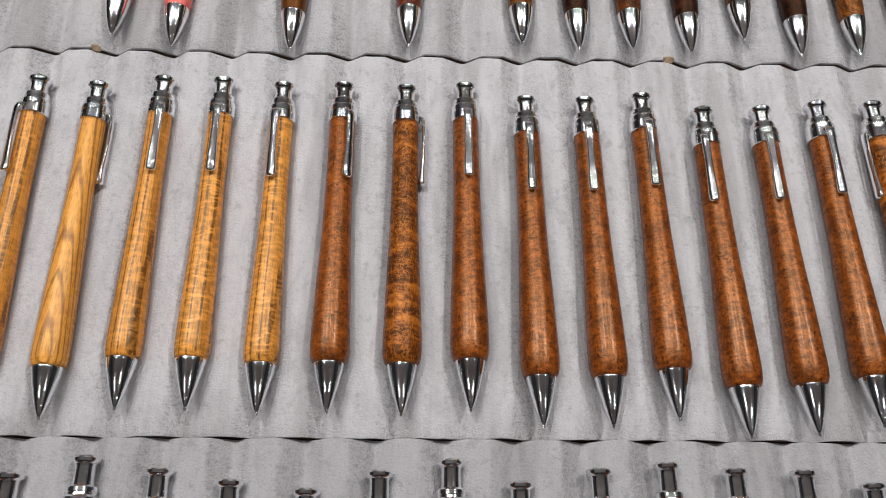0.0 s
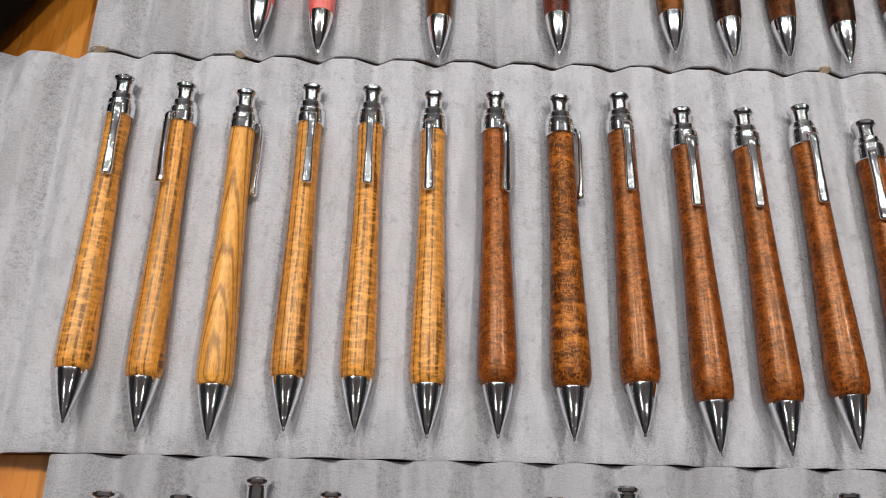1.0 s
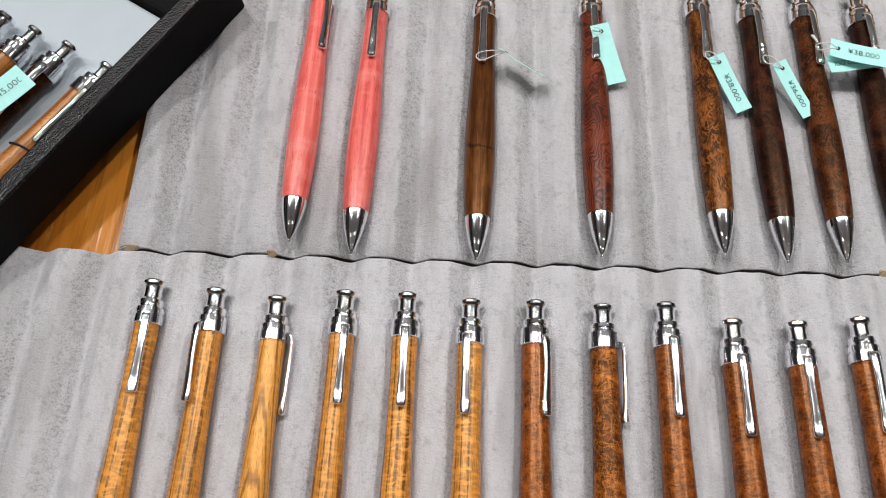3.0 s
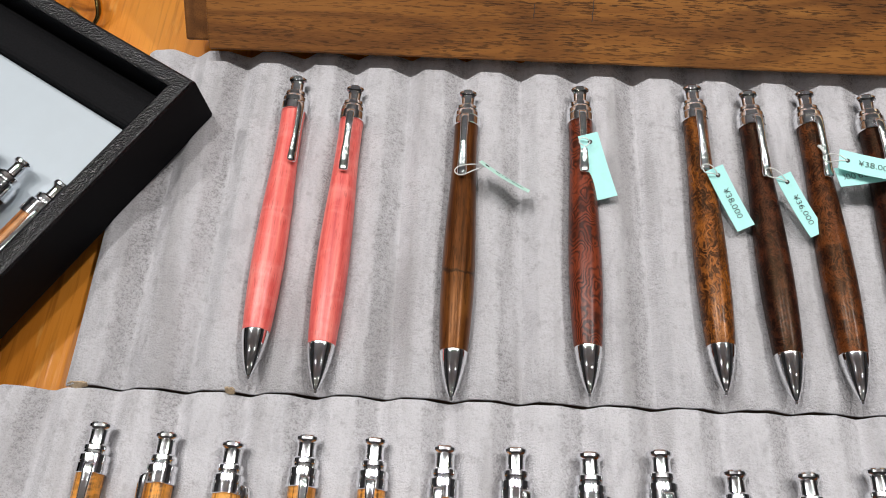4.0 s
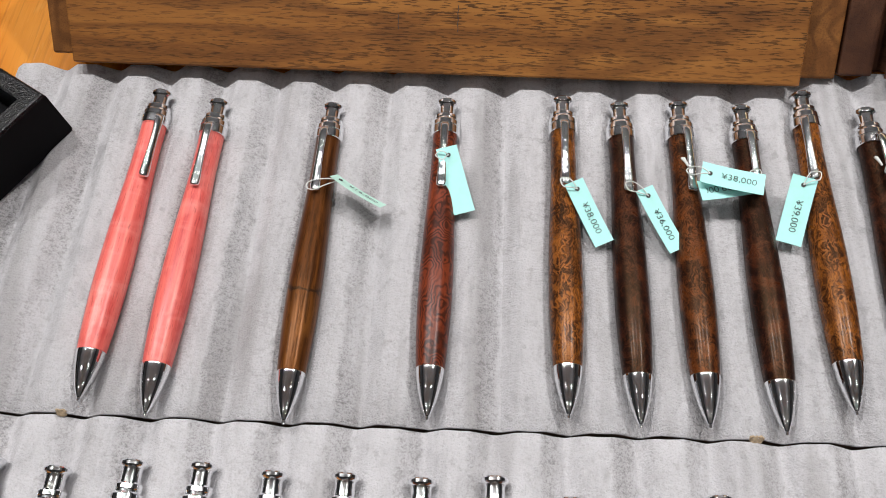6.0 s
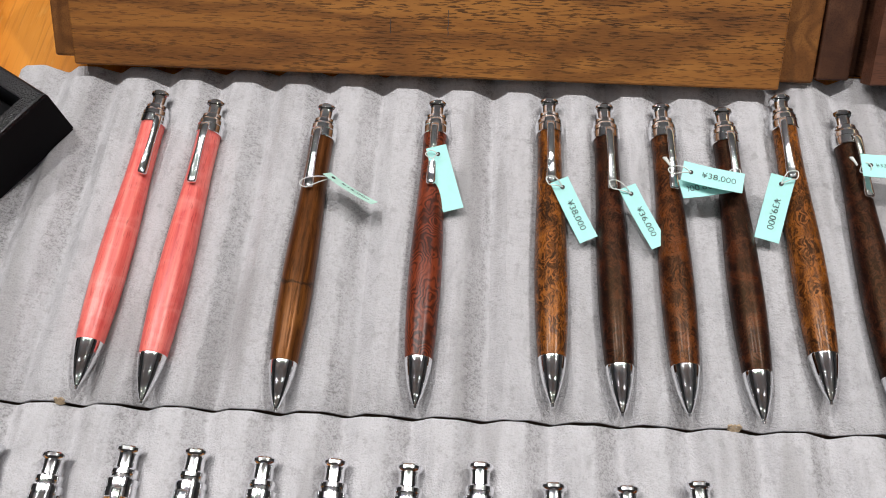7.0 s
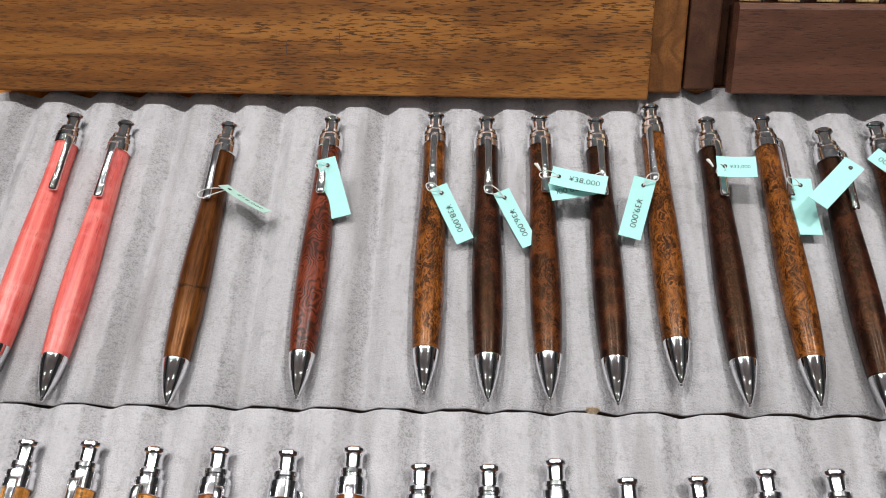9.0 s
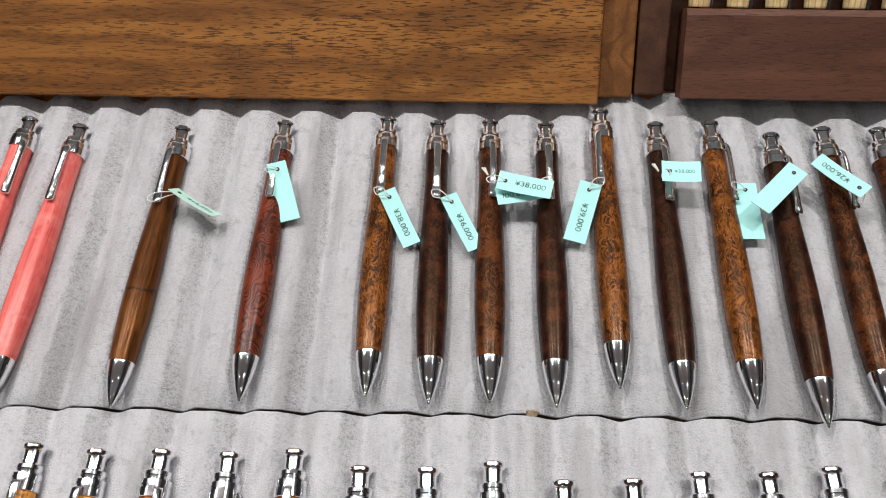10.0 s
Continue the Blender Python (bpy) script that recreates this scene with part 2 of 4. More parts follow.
def walnut_pen_wood():
    n = Nodes("walnut_barrel")
    body = n.noise(n.coords((1, 0.05, 1), seeded=False), 420, 4, 0.65, 0.3)
    c = n.ramp(body, (0.34, (0.040, 0.014, 0.005)), (0.52, (0.098, 0.032, 0.008)), (0.70, (0.165, 0.058, 0.013)))
    sep = n.add("ShaderNodeSeparateXYZ")
    tc = n.add("ShaderNodeTexCoord")
    n.link(tc.outputs["Object"], sep.inputs[0])
    pale = n.noise(n.coords((1, 0.30, 1), seeded=False), 120, 2)
    low = n.math("MULTIPLY", n.grey(pale, 0.42, 0.60), n.grey(sep.outputs["Y"], 0.036, 0.018, 0.0, 0.7))
    c = n.mix(low, c, (0.17, 0.063, 0.015))
    pores = n.noise(n.coords((1, 0.08, 1), seeded=False), 1500, 2, 0.6)
    c = n.mix(n.grey(pores, 0.53, 0.62, 0.0, 0.55), c, (0.014, 0.006, 0.003))
    bend = n.math("MULTIPLY", n.noise(n.coords((1, 1, 1), seeded=False), 150, 3), 0.012)
    off = n.math("ABSOLUTE", n.math("SUBTRACT", n.math("ADD", sep.outputs["Y"], bend), 0.0375))
    c = n.mix(n.grey(off, 0.0002, 0.0012, 0.9, 0.0), c, (0.010, 0.007, 0.005))
    return n.done(c, 0.28, spec=0.3, tint=(1.0, 0.5, 0.25))


def pink_wood():
    n = Nodes("pink_dyed_wood")
    long = n.coords((1, 0.04, 1))
    body = n.noise(long, 380, 4, 0.6)
    c = n.ramp(body, (0.25, (0.58, 0.060, 0.058)), (0.50, (0.80, 0.155, 0.130)), (0.75, (0.90, 0.29, 0.23)))
    fig = n.noise(n.coords((0.4, 1, 0.4)), 120, 3, 0.6, 0.6)
    c = n.mix(n.grey(fig, 0.48, 0.70, 0.0, 0.35), c, (0.92, 0.36, 0.31))
    c = n.mix(n.grey(n.noise(n.warp(n.coords((1, 0.35, 1)), 200, 0.002), 150, 3, 0.6), 0.54, 0.72, 0.0, 0.6), c, (0.52, 0.040, 0.045))
    c = n.mix(n.grey(n.noise(n.coords((1, 0.1, 1)), 1800, 2), 0.58, 0.72, 0.0, 0.5), c, (0.36, 0.03, 0.035))
    return n.done(c, 0.33, spec=0.4)


def panel_wood(name, light, mid, dark, pore, along="X", pore_amount=0.85, gloss=0.42):
    """Open-pored furniture wood: broad colour drift, grain figure and short dark pores along the grain."""
    n = Nodes(name)
    k = {"X": (0.09, 1, 1), "Y": (1, 0.09, 1), "Z": (1, 1, 0.09)}[along]
    p = {"X": (0.11, 1, 1), "Y": (1, 0.11, 1), "Z": (1, 1, 0.11)}[along]
    figure = n.noise(n.coords(k), 60, 4, 0.55, 1.2)
    c = n.ramp(figure, (0.3, dark), (0.48, mid), (0.68, light))
    field = n.noise(n.coords(tuple(0.5 * (v + 0.1) for v in k)), 34, 2, 0.45, 0.7)
    lines = n.math("SINE", n.math("MULTIPLY", field, 42.0))
    c = n.mix(n.grey(lines, 0.45, 1.0, 0.0, 0.75), c, dark)
    pores = n.noise(n.coords(p), 1500, 2.5, 0.55)
    dens = n.noise(n.coords(k), 30, 2)
    c = n.mix(n.math("MULTIPLY", n.grey(pores, 0.535, 0.59, 0.0, pore_amount), n.grey(dens, 0.3, 0.55, 0.35, 1.0)), c, pore)
    broad = n.noise(n.warp(n.coords(tuple(min(1, 3 * v) for v in k)), 25, 0.02), 13, 2)
    c = n.mix(n.grey(broad, 0.53, 0.56, 0.0, 0.45), c, dark)
    fine = n.noise(n.coords(p), 2200, 2)
    c = n.mix(n.grey(fine, 0.4, 0.7, 0.0, 0.25), c, light)
    h = n.bump(n.grey(pores, 0.58, 0.66, 1.0, 0.0), 0.0002, 0.35)
    return n.done(c, n.grey(pores, 0.4, 0.7, gloss, gloss + 0.2), normal=h, spec=0.25, coat=0.05, coat_rough=0.3)


def table_wood():
    n = Nodes("orange_lacquered_wood")
    figure = n.noise(n.coords((1, 0.12, 1), seeded=False, turn=(0, 0, 35)), 22, 4, 0.55, 1.0)
    c = n.ramp(figure, (0.3, (0.42, 0.125, 0.012)), (0.5, (0.64, 0.225, 0.026)), (0.7, (0.74, 0.30, 0.045)))
    streak = n.noise(n.coords((1, 0.05, 1), seeded=False, turn=(0, 0, 35)), 500, 3)
    c = n.mix(n.grey(streak, 0.52, 0.72, 0.0, 0.5), c, (0.26, 0.075, 0.012))
    glint = n.noise(n.coords((1, 0.3, 1), seeded=False, turn=(0, 0, -28)), 240, 2)
    c = n.mix(n.grey(glint, 0.6, 0.75, 0.0, 0.35), c, (0.75, 0.42, 0.11))
    h = n.bump(streak, 0.0004, 0.4)
    return n.done(c, 0.22, normal=h, coat=0.6, coat_rough=0.08)


def leather_material():
    n = Nodes("black_leatherette")
    co = n.coords((1, 1, 1), seeded=False, turn=(0, 0, 32))
    v = n.spots(n.coords((1, 0.85, 1), seeded=False, turn=(0, 0, 32)), 1300)
    c = n.ramp(v, (0.0, (0.006, 0.006, 0.007)), (0.7, (0.002, 0.002, 0.003)))
    h = n.bump(n.grey(v, 0.05, 0.75, 1.0, 0.0), 0.0004, 0.55)
    h = n.bump(n.noise(co, 2500, 2), 0.0001, 0.4, h)
    return n.done(c, 0.26, normal=h, spec=0.35)


def plain_material(name, color, rough=0.6, metal=0.0, vary=0.12, scale=120, bump=0.0, coat=0.0, spec=0.5):
    n = Nodes(name)
    t = n.noise(n.coords(), scale, 4, 0.6)
    c = n.mix(n.grey(t, 0.3, 0.75, 0.0, 1.0), [v * (1 - vary) for v in color], [min(1, v * (1 + vary)) for v in color])
    h = n.bump(t, bump, 0.5) if bump else None
    return n.done(c, n.grey(t, 0.3, 0.8, max(0.02, rough - 0.05), rough + 0.05), metal=metal, normal=h, coat=coat, spec=spec)


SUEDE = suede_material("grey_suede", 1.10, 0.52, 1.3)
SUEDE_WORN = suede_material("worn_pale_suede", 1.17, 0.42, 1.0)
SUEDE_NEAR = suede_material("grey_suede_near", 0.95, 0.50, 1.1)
CHROME = chrome_material()
CLIP_CHROME = chrome_material("pressed_chrome", 0.22)
ZEBRA = striped_wood("honey_striped_wood", (0.66, 0.275, 0.047), (0.46, 0.180, 0.028), (0.070, 0.020, 0.006), figure=0.5, across=700, lines=0.95)
ZEBRA_CROSS = striped_wood("honey_wood_cross_figure", (0.68, 0.288, 0.051), (0.46, 0.180, 0.029), (0.075, 0.022, 0.006), figure=0.75, across=700, lines=0.95)
ZEBRA_ARCH = striped_wood("honey_wood_arched_grain", (0.73, 0.330, 0.062), (0.54, 0.220, 0.038), (0.20, 0.066, 0.014), figure=0.25, arch=True)
BURL = burl_wood("chestnut_burl", (0.34, 0.090, 0.012), (0.150, 0.035, 0.006), (0.046, 0.011, 0.003), blotch=170, long=1.3, curl=900, cross=2.4, flow=0.004, fine=0.52, eyes=0.95, fleck=420, strands=0.4, gloss=0.32, polish=0.05, satin=0.7, contrast=(0.39, 0.50, 0.61))
BURL_BAND = burl_wood("banded_chestnut_burl", (0.56, 0.180, 0.022), (0.135, 0.032, 0.005), (0.038, 0.009, 0.003), band=200, curl=900, cross=2.6, strands=0.3, gloss=0.33, polish=0.0, satin=0.45, contrast=(0.42, 0.51, 0.62))
GOLD_BURL = burl_wood("golden_burl", (0.25, 0.082, 0.016), (0.050, 0.015, 0.005), (0.008, 0.003, 0.002), blotch=110, curl=1400, flow=0.008, fine=0.45, eyes=0.35, strands=0.65, gloss=0.28, polish=0.08, satin=0.3, contrast=(0.42, 0.50, 0.59))
DARK_BURL = burl_wood("dark_burl", (0.068, 0.020, 0.009), (0.010, 0.0045, 0.0045), (0.004, 0.002, 0.002), blotch=75, long=1.3, curl=1400, flow=0.009, fine=0.26, eyes=0.15, strands=0.4, gloss=0.32, polish=0.04, satin=0.22, contrast=(0.46, 0.53, 0.61))
RUST_BURL = burl_wood("rust_burl", (0.120, 0.035, 0.010), (0.020, 0.0065, 0.004), (0.005, 0.002, 0.002), blotch=85, long=1.2, curl=1400, flow=0.009, fine=0.36, eyes=0.2, strands=0.55, gloss=0.31, polish=0.05, satin=0.25, contrast=(0.44, 0.51, 0.59))
RED_RINGS = ring_wood("red_ring_wood", (0.190, 0.036, 0.013), (0.042, 0.009, 0.004))
WALNUT_PEN = walnut_pen_wood()
PINK = pink_wood()
TAN_PEN = striped_wood("tan_barrel_wood", (0.40, 0.15, 0.04), (0.24, 0.075, 0.022), (0.09, 0.03, 0.012), figure=0.2)
PALE_PEN = striped_wood("pale_maple_wood", (0.78, 0.60, 0.32), (0.66, 0.46, 0.21), (0.45, 0.28, 0.11), figure=0.3)
BOX_WOOD = panel_wood("oiled_walnut_panel", (0.41, 0.174, 0.043), (0.295, 0.116, 0.029), (0.155, 0.059, 0.018), (0.026, 0.011, 0.005))
BOX_SIDE = panel_wood("walnut_side", (0.30, 0.125, 0.034), (0.21, 0.082, 0.023), (0.13, 0.050, 0.015), (0.03, 0.012, 0.006), along="Z", pore_amount=0.3)
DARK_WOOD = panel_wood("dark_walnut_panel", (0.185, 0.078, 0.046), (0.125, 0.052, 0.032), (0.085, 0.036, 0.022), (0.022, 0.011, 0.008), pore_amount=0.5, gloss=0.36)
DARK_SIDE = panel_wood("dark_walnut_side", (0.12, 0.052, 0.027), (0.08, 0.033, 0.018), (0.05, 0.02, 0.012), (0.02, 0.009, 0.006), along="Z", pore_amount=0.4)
TABLE_WOOD = table_wood()
LEATHER = leather_material()
BOARD = plain_material("brown_board_edge", (0.10, 0.055, 0.035), 0.8, vary=0.3, scale=300, bump=0.0003)
TORN = plain_material("torn_board_core", (0.46, 0.35, 0.23), 0.9, vary=0.3, scale=700, bump=0.0006)
LINING = plain_material("black_velvet_lining", (0.009, 0.009, 0.010), 0.95, vary=0.3, scale=900, bump=0.0002, spec=0.1)
WHITE_PAD = plain_material("white_foam_sheet", (0.46, 0.52, 0.565), 0.6, vary=0.03, scale=60)
TAG_PAPER = plain_material("mint_tag_paper", (0.44, 0.86, 0.82), 0.7, vary=0.05, scale=300, bump=0.0001)
TAG_PALE = plain_material("pale_mint_tag_paper", (0.52, 0.80, 0.70), 0.7, vary=0.05, scale=300)
INK = plain_material("black_ink", (0.03, 0.035, 0.04), 0.6)
THREAD = plain_material("white_cotton_thread", (0.74, 0.76, 0.74), 0.9, vary=0.15, scale=2500, bump=0.0002)
SHADED_SIDE = plain_material("smooth_shaded_side", (0.003, 0.003, 0.004), 0.6, vary=0.3, scale=500, spec=0.1)
RUBBER = plain_material("black_rubber", (0.012, 0.012, 0.012), 0.5)
BRASS = plain_material("polished_brass", (0.78, 0.56, 0.20), 0.16, metal=1.0, vary=0.1)
BLACK_METAL = plain_material("black_lacquered_metal", (0.02, 0.017, 0.017), 0.25, coat=0.5)
WALL_PAINT = plain_material("grey_wall_paint", (0.18, 0.185, 0.19), 0.85, vary=0.06, scale=4)
PALE_BOUNCE = plain_material("pale_bounce_wall", (0.62, 0.63, 0.65), 0.85, vary=0.06, scale=4)
CEIL_PAINT = plain_material("white_ceiling_paint", (0.78, 0.80, 0.83), 0.9, vary=0.06, scale=4)
FLOOR_PAINT = plain_material("pale_grey_floor", (0.34, 0.35, 0.36), 0.5, vary=0.2, scale=6)
HOUSING = plain_material("black_lamp_housing", (0.03, 0.03, 0.03), 0.5)


# ---- building helpers ----
def part(name, bm, material, parent=None, label="", smooth=False, sharp=35.0):
    bmesh.ops.recalc_face_normals(bm, faces=bm.faces[:])
    me = bpy.data.meshes.new(name)
    if smooth:
        for f in bm.faces:
            f.smooth = True
        for e in bm.edges:
            if len(e.link_faces) == 2 and e.calc_face_angle(0.0) > radians(sharp):
                e.smooth = False
    bm.to_mesh(me)
    bm.free()
    me.materials.append(material)
    ob = new(name, me)
    if parent is not None:
        ob.parent = parent
    if label:
        tagged(ob, label)
    return ob


def thing(name, label, category, m=None, group="", kind=""):
    ob = new(name)
    ob.empty_display_size = 0.01
    if m is not None:
        ob.matrix_basis = m
    return tagged(ob, label, category, group, kind)


def lathe(profile, seg=36):
    """A turned shape round the y axis from (y, radius) pairs, closed at both ends."""
    bm = bmesh.new()
    rings = []
    for y, r in profile:
        if r < 1e-6:
            rings.append([bm.verts.new((0, y, 0))])
        else:
            rings.append([bm.verts.new((r * math.sin(2 * math.pi * i / seg), y, r * math.cos(2 * math.pi * i / seg))) for i in range(seg)])
    for a, b in zip(rings, rings[1:]):
        for i in range(seg):
            j = (i + 1) % seg
            if len(a) == 1 and len(b) == 1:
                continue
            if len(a) == 1:
                bm.faces.new((a[0], b[i], b[j]))
            elif len(b) == 1:
                bm.faces.new((a[i], a[j], b[0]))
            else:
                bm.faces.new((a[i], a[j], b[j], b[i]))
    for ring in (rings[0], rings[-1]):
        if len(ring) > 1:
            bm.faces.new(ring)
    return bm


def smooth_profile(keys, steps=8):
    """Catmull-Rom through (y, r) keys."""
    out = []
    for i in range(len(keys) - 1):
        p0, p1, p2, p3 = keys[max(0, i - 1)], keys[i], keys[i + 1], keys[min(len(keys) - 1, i + 2)]
        for s in range(steps):
            t = s / steps
            out.append(tuple(
                0.5 * (2 * b + (c - a) * t + (2 * a - 5 * b + 4 * c - d) * t * t + (3 * b - a - 3 * c + d) * t**3)
                for a, b, c, d in zip(p0, p1, p2, p3)))
    out.append(keys[-1])
    return out


def tube(points, r, seg=8, flat=1.0, bm=None):
    """A round or flattened wire along points; r may be a list."""
    bm = bm or bmesh.new()
    pts = [Vector(p) for p in points]
    rs = r if isinstance(r, (list, tuple)) else [r] * len(pts)
    rings, side = [], None
    for i, p in enumerate(pts):
        d = (pts[min(i + 1, len(pts) - 1)] - pts[max(i - 1, 0)]).normalized()
        if side is None:
            side = d.cross(Vector((0, 0, 1)))
            side = side if side.length > 0.05 else d.cross(Vector((1, 0, 0)))
        side = (side - d * side.dot(d)).normalized()
        up = side.cross(d)
        rings.append([bm.verts.new(p + rs[i] * (math.cos(2 * math.pi * k / seg) * side + flat * math.sin(2 * math.pi * k / seg) * up)) for k in range(seg)])
    for a, b in zip(rings, rings[1:]):
        for k in range(seg):
            bm.faces.new((a[k], a[(k + 1) % seg], b[(k + 1) % seg], b[k]))
    bm.faces.new(rings[0])
    bm.faces.new(rings[-1])
    return bm


def slab(x0, x1, y0, y1, z0, z1, bevel=0.0, seg=2):
    bm = bmesh.new()
    bmesh.ops.create_cube(bm, size=1)
    for v in bm.verts:
        v.co = Vector((x0 if v.co.x < 0 else x1, y0 if v.co.y < 0 else y1, z0 if v.co.z < 0 else z1))
    if bevel:
        bmesh.ops.bevel(bm, geom=bm.edges[:], offset=bevel, segments=seg, affect="EDGES", profile=0.5)
    return bm


def curve_points(keys, steps=6):
    return [Vector(p) for p in smooth_profile([tuple(k) for k in keys], steps)]


def letters(text, size, material, parent, m, label=""):
    cu = bpy.data.curves.new("price_text", "FONT")
    cu.body, cu.size, cu.align_x, cu.align_y = text, size, "CENTER", "CENTER"
    cu.extrude = 0.00003
    cu.offset = -0.00005
    tmp = bpy.data.objects.new("tmp_text", cu)
    scene.collection.objects.link(tmp)
    me = bpy.data.meshes.new_from_object(tmp.evaluated_get(bpy.context.evaluated_depsgraph_get()))
    bpy.data.objects.remove(tmp)
    bpy.data.curves.remove(cu)
    me.name = "price_text"
    me.materials.clear()
    me.materials.append(material)
    ob = new("price_text", me)
    ob.parent = parent
    ob.matrix_basis = m
    return tagged(ob, label) if label else ob


# ---- room ----
def room():
    # unseen closing surfaces; their tones steer the fill and the chrome's reflections
    t = 0.1
    x0, x1, y0, y1 = -2.4, 2.8, -2.4, 2.4
    for name, b in (
        ("wall_north", (x0 - t, x1 + t, y1, y1 + t, FLOOR_Z, CEIL_Z)),
        ("wall_south", (x0 - t, x1 + t, y0 - t, y0, FLOOR_Z, CEIL_Z)),
        ("wall_west", (x0 - t, x0, y0, y1, FLOOR_Z, CEIL_Z)),
        ("wall_east", (x1, x1 + t, y0, y1, FLOOR_Z, CEIL_Z)),
    ):
        # the north wall is a pale reflector added to brighten the chrome
        pale = name == "wall_north"
        tagged(part(name, slab(*b), PALE_BOUNCE if pale else WALL_PAINT), "unseen pale wall added to brighten the chrome" if pale else "plain grey painted shop wall", "wall", kind="structure")
    tagged(part("floor", slab(x0 - t, x1 + t, y0 - t, y1 + t, FLOOR_Z - t, FLOOR_Z), FLOOR_PAINT), "plain pale grey shop floor under the table", "floor", kind="structure")
    tagged(part("ceiling", slab(x0 - t, x1 + t, y0 - t, y1 + t, CEIL_Z, CEIL_Z + t), CEIL_PAINT), "plain white painted shop ceiling", "ceiling", kind="structure")


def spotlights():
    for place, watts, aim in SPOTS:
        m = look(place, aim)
        lamp = thing("ceiling_spotlight", "out-of-view black round spotlight under the ceiling", "spotlight", m, "ceiling spotlights")
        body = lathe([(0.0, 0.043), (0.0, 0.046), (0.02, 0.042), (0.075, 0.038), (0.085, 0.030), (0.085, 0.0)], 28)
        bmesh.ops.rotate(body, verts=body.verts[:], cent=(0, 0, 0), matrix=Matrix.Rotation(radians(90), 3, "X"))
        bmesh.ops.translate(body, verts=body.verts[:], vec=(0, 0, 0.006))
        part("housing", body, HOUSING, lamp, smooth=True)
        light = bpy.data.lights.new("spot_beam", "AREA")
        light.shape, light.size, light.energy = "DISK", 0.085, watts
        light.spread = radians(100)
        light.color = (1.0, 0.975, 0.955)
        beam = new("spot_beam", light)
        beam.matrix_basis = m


def track_lights():
    """Two rows of small round lamps along the room, one each side of the table."""
    for x, watts in ((-0.80, 4.4), (1.15, 3.6)):
        for k in range(6):
            m = pose(x, -1.2 + 0.52 * k, CEIL_Z - 0.09)
            lamp = thing("round_downlight", "small round black downlight under the ceiling", "downlight", m, "round downlights")
            body = lathe([(0.0, 0.034), (0.0, 0.038), (0.02, 0.036), (0.070, 0.034), (0.084, 0.030), (0.084, 0.0)], 24)
            bmesh.ops.rotate(body, verts=body.verts[:], cent=(0, 0, 0), matrix=Matrix.Rotation(radians(90), 3, "X"))
            bmesh.ops.translate(body, verts=body.verts[:], vec=(0, 0, 0.006))
            part("housing", body, HOUSING, lamp, smooth=True)
            light = bpy.data.lights.new("downlight_beam", "AREA")
            light.shape, light.size, light.energy = "DISK", 0.06, watts / 6
            light.color = (1.0, 0.98, 0.96)
            beam = new("downlight_beam", light)
            beam.matrix_basis = m


def table():
    tb = thing("display_table", "orange lacquered wooden display table with visible grain", "table")
    part("tabletop", slab(-0.50, 0.95, -0.46, 0.44, TABLE_Z - 0.03, TABLE_Z, 0.003), TABLE_WOOD, tb)
    for x in (-0.44, 0.89):
        for y in (-0.40, 0.38):
            part("leg", slab(x - 0.03, x + 0.03, y - 0.03, y + 0.03, FLOOR_Z, TABLE_Z - 0.03, 0.003), TABLE_WOOD, tb)


# ---- grooved pads ----

def groove(u):
    """Height over the valley at u metres from it: flat crest, a long flank on one side and a short one on the other."""
    u = (u + PITCH * 0.56) % PITCH - PITCH * 0.56
    run = 0.0062 if u > 0 else 0.0088
    return 0.0045 * min(1.0, max(0.0, (abs(u) - 0.0005) / run))


